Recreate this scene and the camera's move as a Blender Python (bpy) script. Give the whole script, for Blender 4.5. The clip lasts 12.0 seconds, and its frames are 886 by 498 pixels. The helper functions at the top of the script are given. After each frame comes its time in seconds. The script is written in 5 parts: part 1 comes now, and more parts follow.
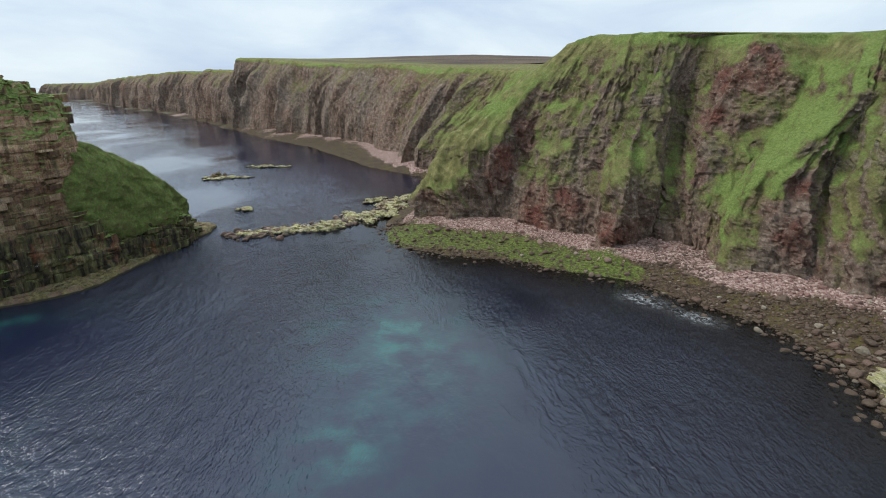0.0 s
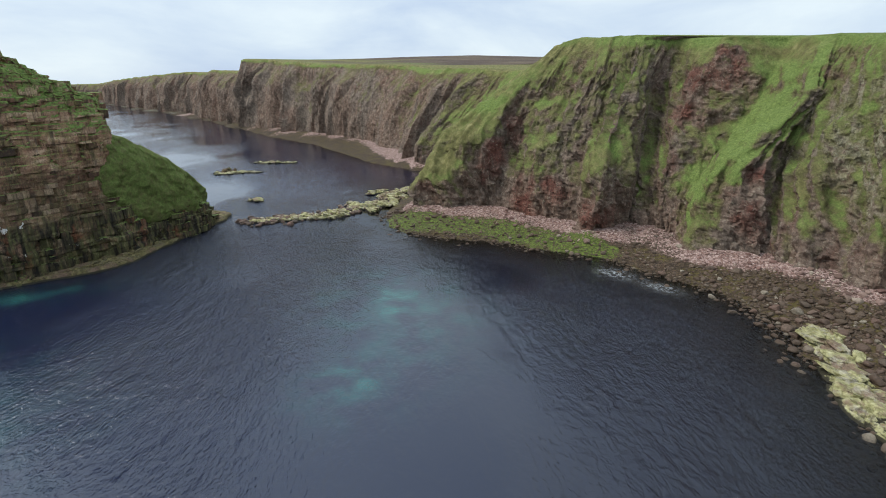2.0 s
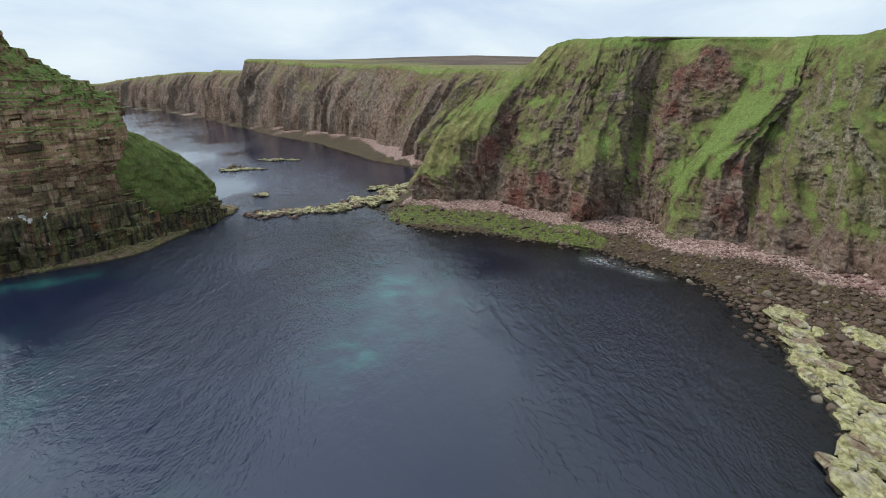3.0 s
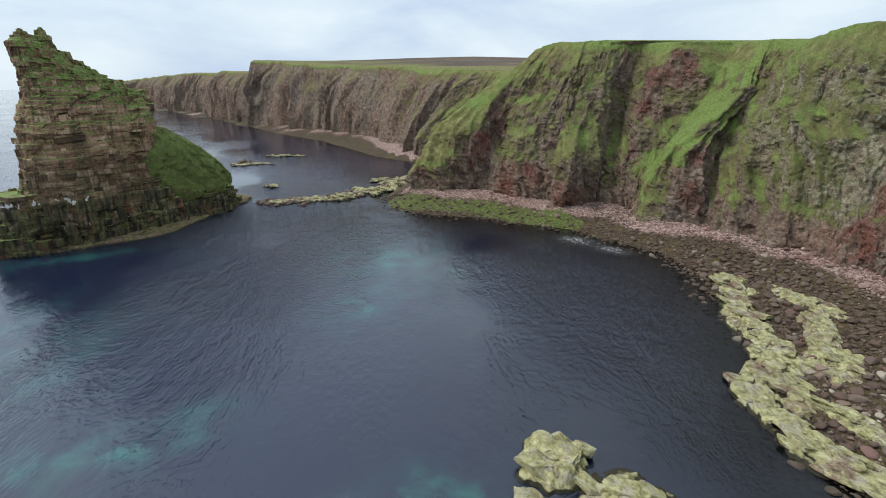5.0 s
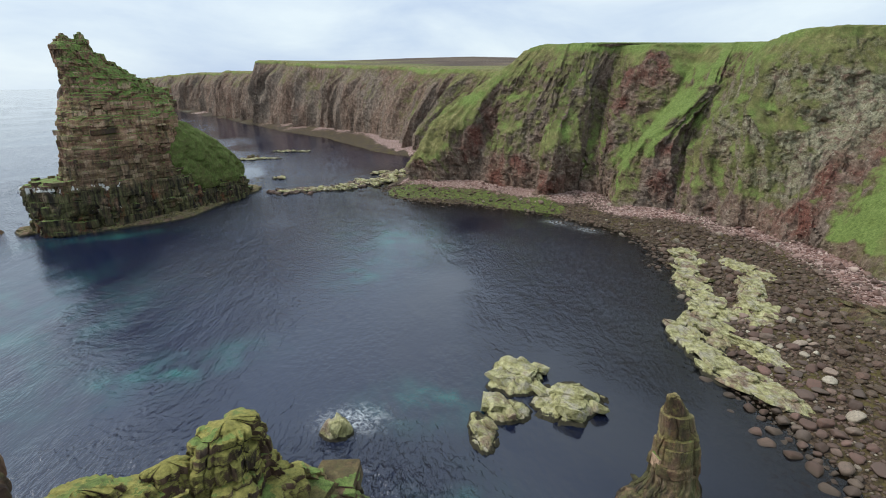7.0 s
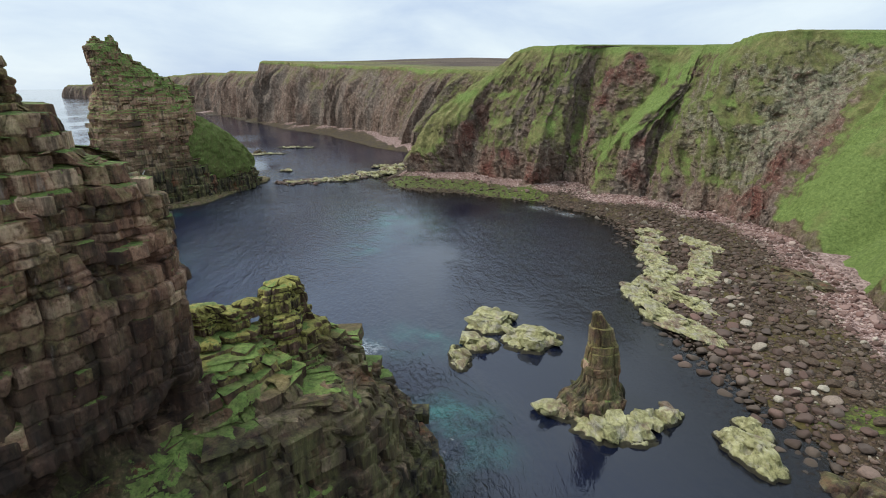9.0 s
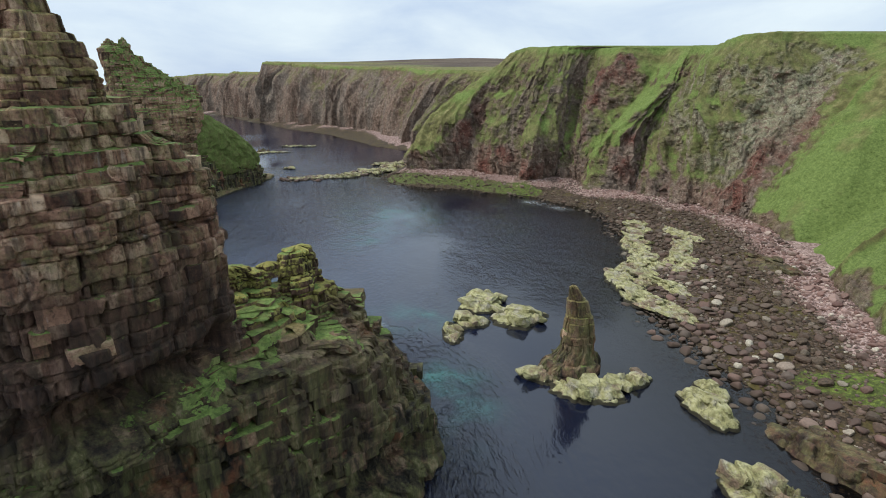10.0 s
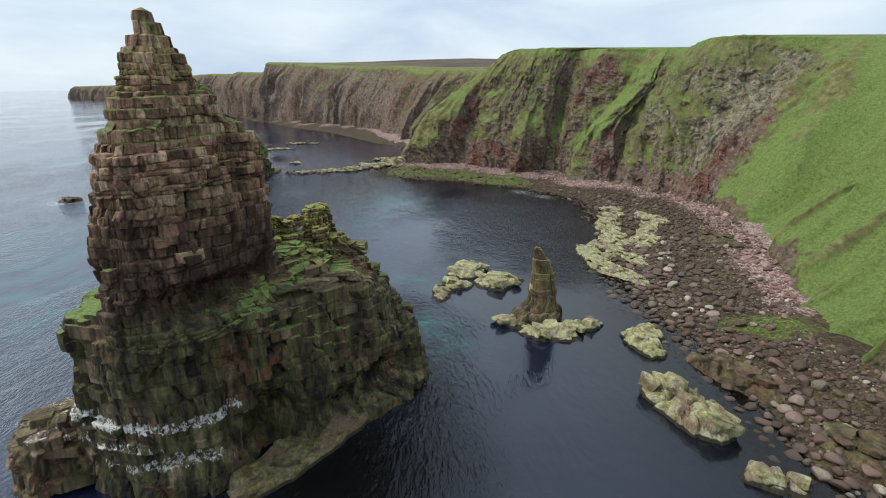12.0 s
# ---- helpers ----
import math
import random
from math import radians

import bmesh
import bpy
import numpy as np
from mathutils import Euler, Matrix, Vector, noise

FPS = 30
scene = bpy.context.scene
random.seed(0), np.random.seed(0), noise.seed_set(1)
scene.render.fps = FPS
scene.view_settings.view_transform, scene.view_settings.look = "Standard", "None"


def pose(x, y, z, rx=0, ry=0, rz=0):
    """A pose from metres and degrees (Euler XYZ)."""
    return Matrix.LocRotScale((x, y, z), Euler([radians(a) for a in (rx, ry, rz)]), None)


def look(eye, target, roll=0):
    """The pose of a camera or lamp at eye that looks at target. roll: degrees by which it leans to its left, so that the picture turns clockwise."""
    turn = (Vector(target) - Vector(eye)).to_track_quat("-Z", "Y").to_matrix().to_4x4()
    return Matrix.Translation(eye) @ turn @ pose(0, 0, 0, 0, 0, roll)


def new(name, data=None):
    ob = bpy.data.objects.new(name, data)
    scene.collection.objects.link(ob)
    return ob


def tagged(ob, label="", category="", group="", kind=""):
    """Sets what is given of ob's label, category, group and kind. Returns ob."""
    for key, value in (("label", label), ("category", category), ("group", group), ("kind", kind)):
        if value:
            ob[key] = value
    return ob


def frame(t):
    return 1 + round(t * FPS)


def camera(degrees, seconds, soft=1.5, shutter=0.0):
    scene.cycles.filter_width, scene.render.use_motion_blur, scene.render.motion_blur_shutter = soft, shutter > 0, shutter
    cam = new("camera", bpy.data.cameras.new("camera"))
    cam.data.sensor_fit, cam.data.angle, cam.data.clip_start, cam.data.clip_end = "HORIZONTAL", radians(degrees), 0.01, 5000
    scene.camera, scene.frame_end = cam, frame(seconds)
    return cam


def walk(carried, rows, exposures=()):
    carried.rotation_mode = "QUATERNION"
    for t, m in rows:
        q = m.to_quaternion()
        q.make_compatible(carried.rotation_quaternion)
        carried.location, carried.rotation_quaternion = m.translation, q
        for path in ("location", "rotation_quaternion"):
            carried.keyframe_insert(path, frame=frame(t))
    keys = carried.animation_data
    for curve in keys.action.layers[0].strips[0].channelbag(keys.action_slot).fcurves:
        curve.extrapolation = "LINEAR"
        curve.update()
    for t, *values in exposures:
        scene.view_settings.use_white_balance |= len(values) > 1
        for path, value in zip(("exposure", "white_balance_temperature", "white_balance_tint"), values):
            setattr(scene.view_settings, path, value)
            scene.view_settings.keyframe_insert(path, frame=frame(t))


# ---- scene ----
cam = camera(80.3, 12.0, soft=1.0)
PATH = [
    (0, (-0.47, -0.321, 44.334), (-0.444, 1.582, 43.722), -0.4),
    (0.5, (-0.153, -3.834, 44.287), (-0.13, -1.93, 43.675), -0.5),
    (1, (0.182, -7.559, 44.216), (0.205, -5.655, 43.604), -0.4),
    (1.5, (0.55, -11.398, 44.11), (0.57, -9.493, 43.498), -0.5),
    (2, (0.973, -15.43, 44.009), (0.993, -13.525, 43.398), -0.5),
    (2.5, (1.443, -19.599, 43.939), (1.46, -17.695, 43.328), -0.5),
    (3, (1.974, -23.98, 43.892), (1.99, -22.076, 43.281), -0.5),
    (5, (4.092, -42.036, 43.421), (4.101, -40.131, 42.813), -0.5),
    (5.5, (4.604, -46.732, 43.344), (4.612, -44.826, 42.736), -0.5),
    (6, (5.018, -51.257, 43.289), (5.025, -49.352, 42.681), -0.5),
    (6.5, (5.496, -55.72, 43.195), (5.503, -53.815, 42.586), -0.6),
    (7, (6.108, -60.2, 43.105), (6.115, -58.295, 42.496), -0.5),
    (9, (8.555, -78.142, 42.316), (8.558, -76.236, 41.71), -0.4),
    (9.5, (9.125, -82.398, 42.251), (9.126, -80.491, 41.647), -0.5),
    (10, (9.649, -86.825, 42.181), (9.649, -84.919, 41.576), -0.5),
    (10.5, (10.22, -91.287, 42.104), (10.219, -89.381, 41.499), -0.6),
    (11, (10.789, -95.775, 42.045), (10.787, -93.868, 41.44), -0.6),
    (11.5, (11.279, -100.416, 41.975), (11.277, -98.51, 41.37), -0.6),
    (12, (11.882, -104.705, 41.931), (11.879, -102.798, 41.326), -0.6),
]
walk(cam, [(t, look(eye, target, roll)) for t, eye, target, roll in PATH])
WARM = (1.0, 0.98, 0.95)

# world: a high overcast with soft grey cloud, over a thin Nishita sky
world = bpy.data.worlds.new("overcast_sky")
scene.world = world
world.use_nodes = True
wt = world.node_tree
for n in list(wt.nodes):
    wt.nodes.remove(n)
w_out = wt.nodes.new("ShaderNodeOutputWorld")
w_sky = wt.nodes.new("ShaderNodeTexSky")
w_sky.sky_type, w_sky.sun_disc = "NISHITA", False
w_sky.sun_elevation, w_sky.sun_rotation = radians(50.6), radians(-88)
w_bg = wt.nodes.new("ShaderNodeBackground")
w_bg.inputs[1].default_value = 0.10
wt.links.new(w_sky.outputs[0], w_bg.inputs[0])
w_tc = wt.nodes.new("ShaderNodeTexCoord")
w_map = wt.nodes.new("ShaderNodeMapping")
w_map.inputs["Scale"].default_value = (1.0, 1.0, 2.8)
w_map.inputs["Location"].default_value = (0.35, 0.1, 0.2)
wt.links.new(w_tc.outputs["Generated"], w_map.inputs[0])
w_noise = wt.nodes.new("ShaderNodeTexNoise")
w_noise.inputs["Scale"].default_value, w_noise.inputs["Detail"].default_value = 2.6, 6.0
w_noise.inputs["Roughness"].default_value, w_noise.inputs["Distortion"].default_value = 0.55, 0.3
wt.links.new(w_map.outputs[0], w_noise.inputs["Vector"])
w_ramp = wt.nodes.new("ShaderNodeValToRGB")
w_ramp.color_ramp.elements[0].position, w_ramp.color_ramp.elements[0].color = 0.34, (0.55, 0.68, 0.875, 1)
w_ramp.color_ramp.elements[1].position, w_ramp.color_ramp.elements[1].color = 0.62, (0.81, 0.925, 1.0, 1)
wt.links.new(w_noise.outputs["Fac"], w_ramp.inputs[0])
w_cl = wt.nodes.new("ShaderNodeBackground")
w_sep = wt.nodes.new("ShaderNodeSeparateXYZ")
wt.links.new(w_tc.outputs["Generated"], w_sep.inputs[0])
w_zen = wt.nodes.new("ShaderNodeMapRange")
w_zen.inputs["From Min"].default_value, w_zen.inputs["From Max"].default_value = 0.15, 1.0
w_zen.inputs["To Min"].default_value, w_zen.inputs["To Max"].default_value = 1.04, 1.72
wt.links.new(w_sep.outputs[2], w_zen.inputs[0])
wt.links.new(w_zen.outputs[0], w_cl.inputs[1])
wt.links.new(w_ramp.outputs[0], w_cl.inputs[0])
w_mix = wt.nodes.new("ShaderNodeMixShader")
w_mix.inputs[0].default_value = 0.9
wt.links.new(w_bg.outputs[0], w_mix.inputs[1])
wt.links.new(w_cl.outputs[0], w_mix.inputs[2])
wt.links.new(w_mix.outputs[0], w_out.inputs[0])

sun_data = bpy.data.lights.new("sun", "SUN")
sun_data.energy, sun_data.angle, sun_data.color = 2.8, radians(24), WARM
sun = new("sun", sun_data)
sun.matrix_world = look((-90, 3, 110), (0, 0, 0))


# ---- numeric tools ----
def hash01(ix, iy, iz, seed):
    ix = np.atleast_1d(np.asarray(ix, np.int64))
    h = (ix * 374761393 + iy * 668265263 + iz * 1440662683 + seed * 1274126177) & 0xFFFFFFFF
    h = ((h ^ (h >> 13)) * 1274126177) & 0xFFFFFFFF
    h = ((h ^ (h >> 16)) * 2246822519) & 0xFFFFFFFF
    return ((h ^ (h >> 15)) & 0xFFFFFF) / float(0xFFFFFF)


def vnoise(p, seed=0):
    """Smooth value noise in -1..1 at points p (..., 3)."""
    i = np.floor(p).astype(np.int64)
    f = p - i
    f = f * f * f * (f * (f * 6 - 15) + 10)
    out = 0
    for dx in (0, 1):
        wx = f[..., 0] if dx else 1 - f[..., 0]
        for dy in (0, 1):
            wy = f[..., 1] if dy else 1 - f[..., 1]
            for dz in (0, 1):
                wz = f[..., 2] if dz else 1 - f[..., 2]
                out = out + wx * wy * wz * hash01(i[..., 0] + dx, i[..., 1] + dy, i[..., 2] + dz, seed)
    return out * 2 - 1


def fbm(p, octaves=4, seed=0, gain=0.5):
    out, amp, tot = 0, 1.0, 0.0
    for k in range(octaves):
        out = out + amp * vnoise(p * 2.03 ** k + 17.3 * k, seed + k)
        tot += amp
        amp *= gain
    return out / tot


def sstep(a, b, x):
    t = np.clip((x - a) / (b - a), 0, 1)
    return t * t * (3 - 2 * t)


def stack3(x, y, z):
    return np.stack(np.broadcast_arrays(np.asarray(x, float), np.asarray(y, float), np.asarray(z, float)), -1)


def mesh_of(name, verts, faces, attrs=None, smooth=False):
    me = bpy.data.meshes.new(name)
    me.from_pydata(np.asarray(verts).reshape(-1, 3).tolist(), [], faces if isinstance(faces, list) else faces.tolist())
    for key, val in (attrs or {}).items():
        a = me.attributes.new(key, "FLOAT", "POINT")
        a.data.foreach_set("value", np.asarray(val, np.float32).ravel())
    if smooth:
        me.polygons.foreach_set("use_smooth", np.ones(len(me.polygons), bool))
    me.update()
    return me


def grid_faces(nu, nv, closed=False):
    a = np.arange(nu * nv).reshape(nu, nv)
    if closed:
        a = np.concatenate([a, a[:1]], 0)
    return np.stack([a[:-1, :-1], a[1:, :-1], a[1:, 1:], a[:-1, 1:]], -1).reshape(-1, 4)


def spline(points, n):
    """n samples, even by length in the first two columns, of a Catmull-Rom curve through the rows."""
    p = np.asarray(points, float)
    q = np.vstack([2 * p[0] - p[1], p, 2 * p[-1] - p[-2]])
    out = []
    for k in range(1, len(q) - 2):
        t = np.linspace(0, 1, 60, endpoint=False)[:, None]
        a, b, c, d = q[k - 1], q[k], q[k + 1], q[k + 2]
        m1, m2 = (c - a) * 0.4, (d - b) * 0.4
        out.append((2 * t**3 - 3 * t**2 + 1) * b + (t**3 - 2 * t**2 + t) * m1 + (-2 * t**3 + 3 * t**2) * c + (t**3 - t**2) * m2)
    out = np.vstack(out + [p[-1:]])
    s = np.concatenate([[0], np.cumsum(np.linalg.norm(np.diff(out[:, :2], axis=0), axis=1))])
    e = np.linspace(0, s[-1], n)
    return np.stack([np.interp(e, s, out[:, k]) for k in range(out.shape[1])], -1), s[-1]


def line_dist(xy, line):
    """Distance of points (N, 2) to an open polyline."""
    best = np.full(len(xy), 1e18)
    for a, b in zip(line[:-1], line[1:]):
        d = b - a
        t = np.clip(((xy - a) @ d) / max(d @ d, 1e-9), 0, 1)
        best = np.minimum(best, ((xy - a - t[:, None] * d) ** 2).sum(1))
    return np.sqrt(best)


def inside(xy, poly):
    r = np.zeros(len(xy), bool)
    for a, b in zip(poly, np.roll(poly, -1, 0)):
        c = (a[1] > xy[:, 1]) != (b[1] > xy[:, 1])
        with np.errstate(divide="ignore", invalid="ignore"):
            r ^= c & (xy[:, 0] < (b[0] - a[0]) * (xy[:, 1] - a[1]) / (b[1] - a[1]) + a[0])
    return r


# ---- materials ----
class Nodes:
    """A short way to write node trees."""

    def __init__(self, name):
        self.m = bpy.data.materials.new(name)
        self.m.use_nodes = True
        self.t = self.m.node_tree
        self.bsdf = self.t.nodes["Principled BSDF"]
        self.out = self.t.nodes["Material Output"]
        self.pos = self.add("ShaderNodeNewGeometry").outputs["Position"]

    def add(self, kind):
        return self.t.nodes.new(kind)

    def put(self, sock, val):
        if isinstance(val, (int, float)):
            sock.default_value = val
        elif isinstance(val, tuple):
            sock.default_value = (*val, 1) if len(val) == 3 and sock.type == "RGBA" else val
        else:
            self.t.links.new(val, sock)

    def scaled(self, sx, sy, sz, rot=(0, 0, 0), vec=None):
        n = self.add("ShaderNodeMapping")
        n.inputs["Scale"].default_value = (sx, sy, sz)
        n.inputs["Rotation"].default_value = rot
        self.t.links.new(vec or self.pos, n.inputs[0])
        return n.outputs[0]

    def noise(self, scale, detail=4.0, rough=0.55, vec=None, distort=0.0):
        n = self.add("ShaderNodeTexNoise")
        for k, v in (("Scale", scale), ("Detail", detail), ("Roughness", rough), ("Distortion", distort)):
            n.inputs[k].default_value = v
        self.t.links.new(vec or self.pos, n.inputs["Vector"])
        return n.outputs["Fac"]

    def cells(self, scale, vec=None, feature="F1", out="Distance"):
        n = self.add("ShaderNodeTexVoronoi")
        n.feature = feature
        n.inputs["Scale"].default_value = scale
        self.t.links.new(vec or self.pos, n.inputs["Vector"])
        return n.outputs[out]

    def ramp(self, fac, *stops):
        n = self.add("ShaderNodeValToRGB")
        while len(n.color_ramp.elements) < len(stops):
            n.color_ramp.elements.new(0.5)
        for e, (p, c) in zip(n.color_ramp.elements, stops):
            e.position, e.color = p, ((c, c, c, 1) if isinstance(c, (int, float)) else (*c, 1))
        self.put(n.inputs[0], fac)
        return n.outputs[0]

    def mix(self, fac, a, b, blend="MIX"):
        n = self.add("ShaderNodeMix")
        n.data_type, n.blend_type = "RGBA", blend
        self.put(n.inputs[0], fac)
        self.put(n.inputs[6], a)
        self.put(n.inputs[7], b)
        return n.outputs[2]

    def math(self, op, a, b=0.0, clamp=False):
        n = self.add("ShaderNodeMath")
        n.operation, n.use_clamp = op, clamp
        self.put(n.inputs[0], a)
        self.put(n.inputs[1], b)
        return n.outputs[0]

    def attr(self, name):
        n = self.add("ShaderNodeAttribute")
        n.attribute_name = name
        return n.outputs["Fac"]

    def up(self):
        g, s = self.add("ShaderNodeNewGeometry"), self.add("ShaderNodeSeparateXYZ")
        self.t.links.new(g.outputs["Normal"], s.inputs[0])
        return s.outputs[2]

    def height(self):
        g, s = self.add("ShaderNodeNewGeometry"), self.add("ShaderNodeSeparateXYZ")
        self.t.links.new(g.outputs["Position"], s.inputs[0])
        return s.outputs[2]

    def random(self):
        return self.add("ShaderNodeObjectInfo").outputs["Random"]

    def island(self):
        return self.add("ShaderNodeNewGeometry").outputs["Random Per Island"]

    def bump(self, height, strength, distance, normal=None):
        n = self.add("ShaderNodeBump")
        n.inputs["Strength"].default_value, n.inputs["Distance"].default_value = strength, distance
        self.put(n.inputs["Height"], height)
        if normal:
            self.put(n.inputs["Normal"], normal)
        return n.outputs[0]

    def done(self, color, rough=0.9, normal=None, spec=0.2):
        self.put(self.bsdf.inputs["Base Color"], color)
        self.put(self.bsdf.inputs["Roughness"], rough)
        self.bsdf.inputs["Specular IOR Level"].default_value = spec
        if normal:
            self.put(self.bsdf.inputs["Normal"], normal)
        return self.m


def turf_colour(n, short=False):
    fine = n.noise(1.3, 9, 0.8)
    tuft = n.ramp(n.noise(2.6, 6, 0.75), (0.38, 0.75), (0.5, 0.0))
    streak = n.noise(0.45, 7, 0.7, vec=n.scaled(1, 1, 0.4))
    if short:
        lush = n.ramp(fine, (0.36, (0.062, 0.10, 0.022)), (0.64, (0.22, 0.30, 0.075)))
    else:
        lush = n.ramp(fine, (0.32, (0.07, 0.10, 0.024)), (0.5, (0.14, 0.188, 0.05)), (0.68, (0.215, 0.27, 0.082)))
    dry = n.ramp(streak, (0.32, (0.075, 0.072, 0.026)), (0.5, (0.145, 0.135, 0.05)), (0.68, (0.28, 0.25, 0.11)))
    sel = n.math("ADD", n.math("MULTIPLY", n.attr("lush"), 1.3), n.math("MULTIPLY", n.math("SUBTRACT", n.noise(0.1, 8, 0.72), 0.5), 2.6))
    sel = n.ramp(sel, (0.1, 0.0), (0.75, 1.0))
    if short:
        sel = n.ramp(n.noise(0.4, 5, 0.7), (0.36, 0.3), (0.5, 1.0))
    return n.mix(n.math("MULTIPLY", tuft, 0.36), n.mix(sel, dry, lush), (0.04, 0.05, 0.016))


def cliff_material():
    n = Nodes("cliff_rock_and_turf")
    strata = n.noise(0.5, 8, 0.74, vec=n.scaled(0.9, 0.9, 0.8, (0.1, 0.12, 0)))
    streak = n.noise(0.4, 6, 0.65, vec=n.scaled(1, 1, 0.12))
    grain = n.noise(2.2, 6, 0.7)
    rock = n.ramp(strata, (0.3, (0.06, 0.036, 0.026)), (0.48, (0.16, 0.105, 0.075)), (0.58, (0.225, 0.155, 0.115)), (0.74, (0.36, 0.28, 0.21)))
    rock = n.mix(n.ramp(n.noise(0.045, 5, 0.6, vec=n.scaled(1, 1, 0.3)), (0.42, 0.0), (0.6, 0.75)), rock, n.ramp(strata, (0.3, (0.055, 0.045, 0.037)), (0.7, (0.26, 0.21, 0.165))))
    redness = n.math("ADD", n.attr("red"), n.math("MULTIPLY", n.math("SUBTRACT", n.noise(0.06, 6, 0.7, vec=n.scaled(1, 1, 0.6)), n.math("ADD", n.math("MULTIPLY", n.attr("pale"), 0.3), 0.57)), 4.0), True)
    rock = n.mix(n.math("MULTIPLY", redness, 0.85), rock, n.ramp(grain, (0.3, (0.065, 0.024, 0.017)), (0.7, (0.215, 0.08, 0.058))))
    pale = n.math("MULTIPLY", n.attr("pale"), n.ramp(n.noise(0.4, 7, 0.75, vec=n.scaled(1, 1, 1.6, (0.5, 0.3, 0))), (0.40, 0.0), (0.54, 0.9)))
    rock = n.mix(pale, rock, n.ramp(grain, (0.3, (0.14, 0.135, 0.08)), (0.7, (0.36, 0.34, 0.22))))
    rock = n.mix(n.ramp(streak, (0.5, 0.0), (0.68, 0.6)), rock, (0.045, 0.035, 0.028))
    rock = n.mix(n.ramp(grain, (0.32, 0.6), (0.48, 0.0)), rock, (0.035, 0.027, 0.021))
    chip = n.math("MULTIPLY", n.ramp(n.noise(1.0, 6, 0.8), (0.57, 0.0), (0.62, 0.7)), n.ramp(n.attr("pale"), (0.0, 0.5), (1.0, 1.0)))
    rock = n.mix(chip, rock, (0.43, 0.40, 0.30))
    speck = n.math("MULTIPLY", n.math("SUBTRACT", n.noise(0.8, 9, 0.8), 0.5), 1.3)
    thr = n.math("ADD", n.attr("cover"), speck)
    moss = n.ramp(n.math("ADD", thr, 0.5), (0.08, 0.0), (0.5, 0.9))
    rock = n.mix(moss, rock, n.ramp(grain, (0.3, (0.055, 0.055, 0.02)), (0.55, (0.13, 0.125, 0.045)), (0.72, (0.23, 0.21, 0.09))))
    cover = n.ramp(n.math("ADD", thr, 0.5), (0.46, 0.0), (0.72, 1.0))
    col = n.mix(cover, rock, turf_colour(n))
    col = n.mix(n.attr("moor"), col, n.ramp(n.noise(0.02, 5, 0.6), (0.35, (0.065, 0.047, 0.038)), (0.7, (0.13, 0.098, 0.066))))
    n1 = n.bump(n.noise(0.9, 8, 0.72), 0.9, 0.8)
    n2 = n.bump(n.noise(3.5, 6, 0.7), 0.8, 0.2, n1)
    return n.done(col, 0.92, n2, 0.15)


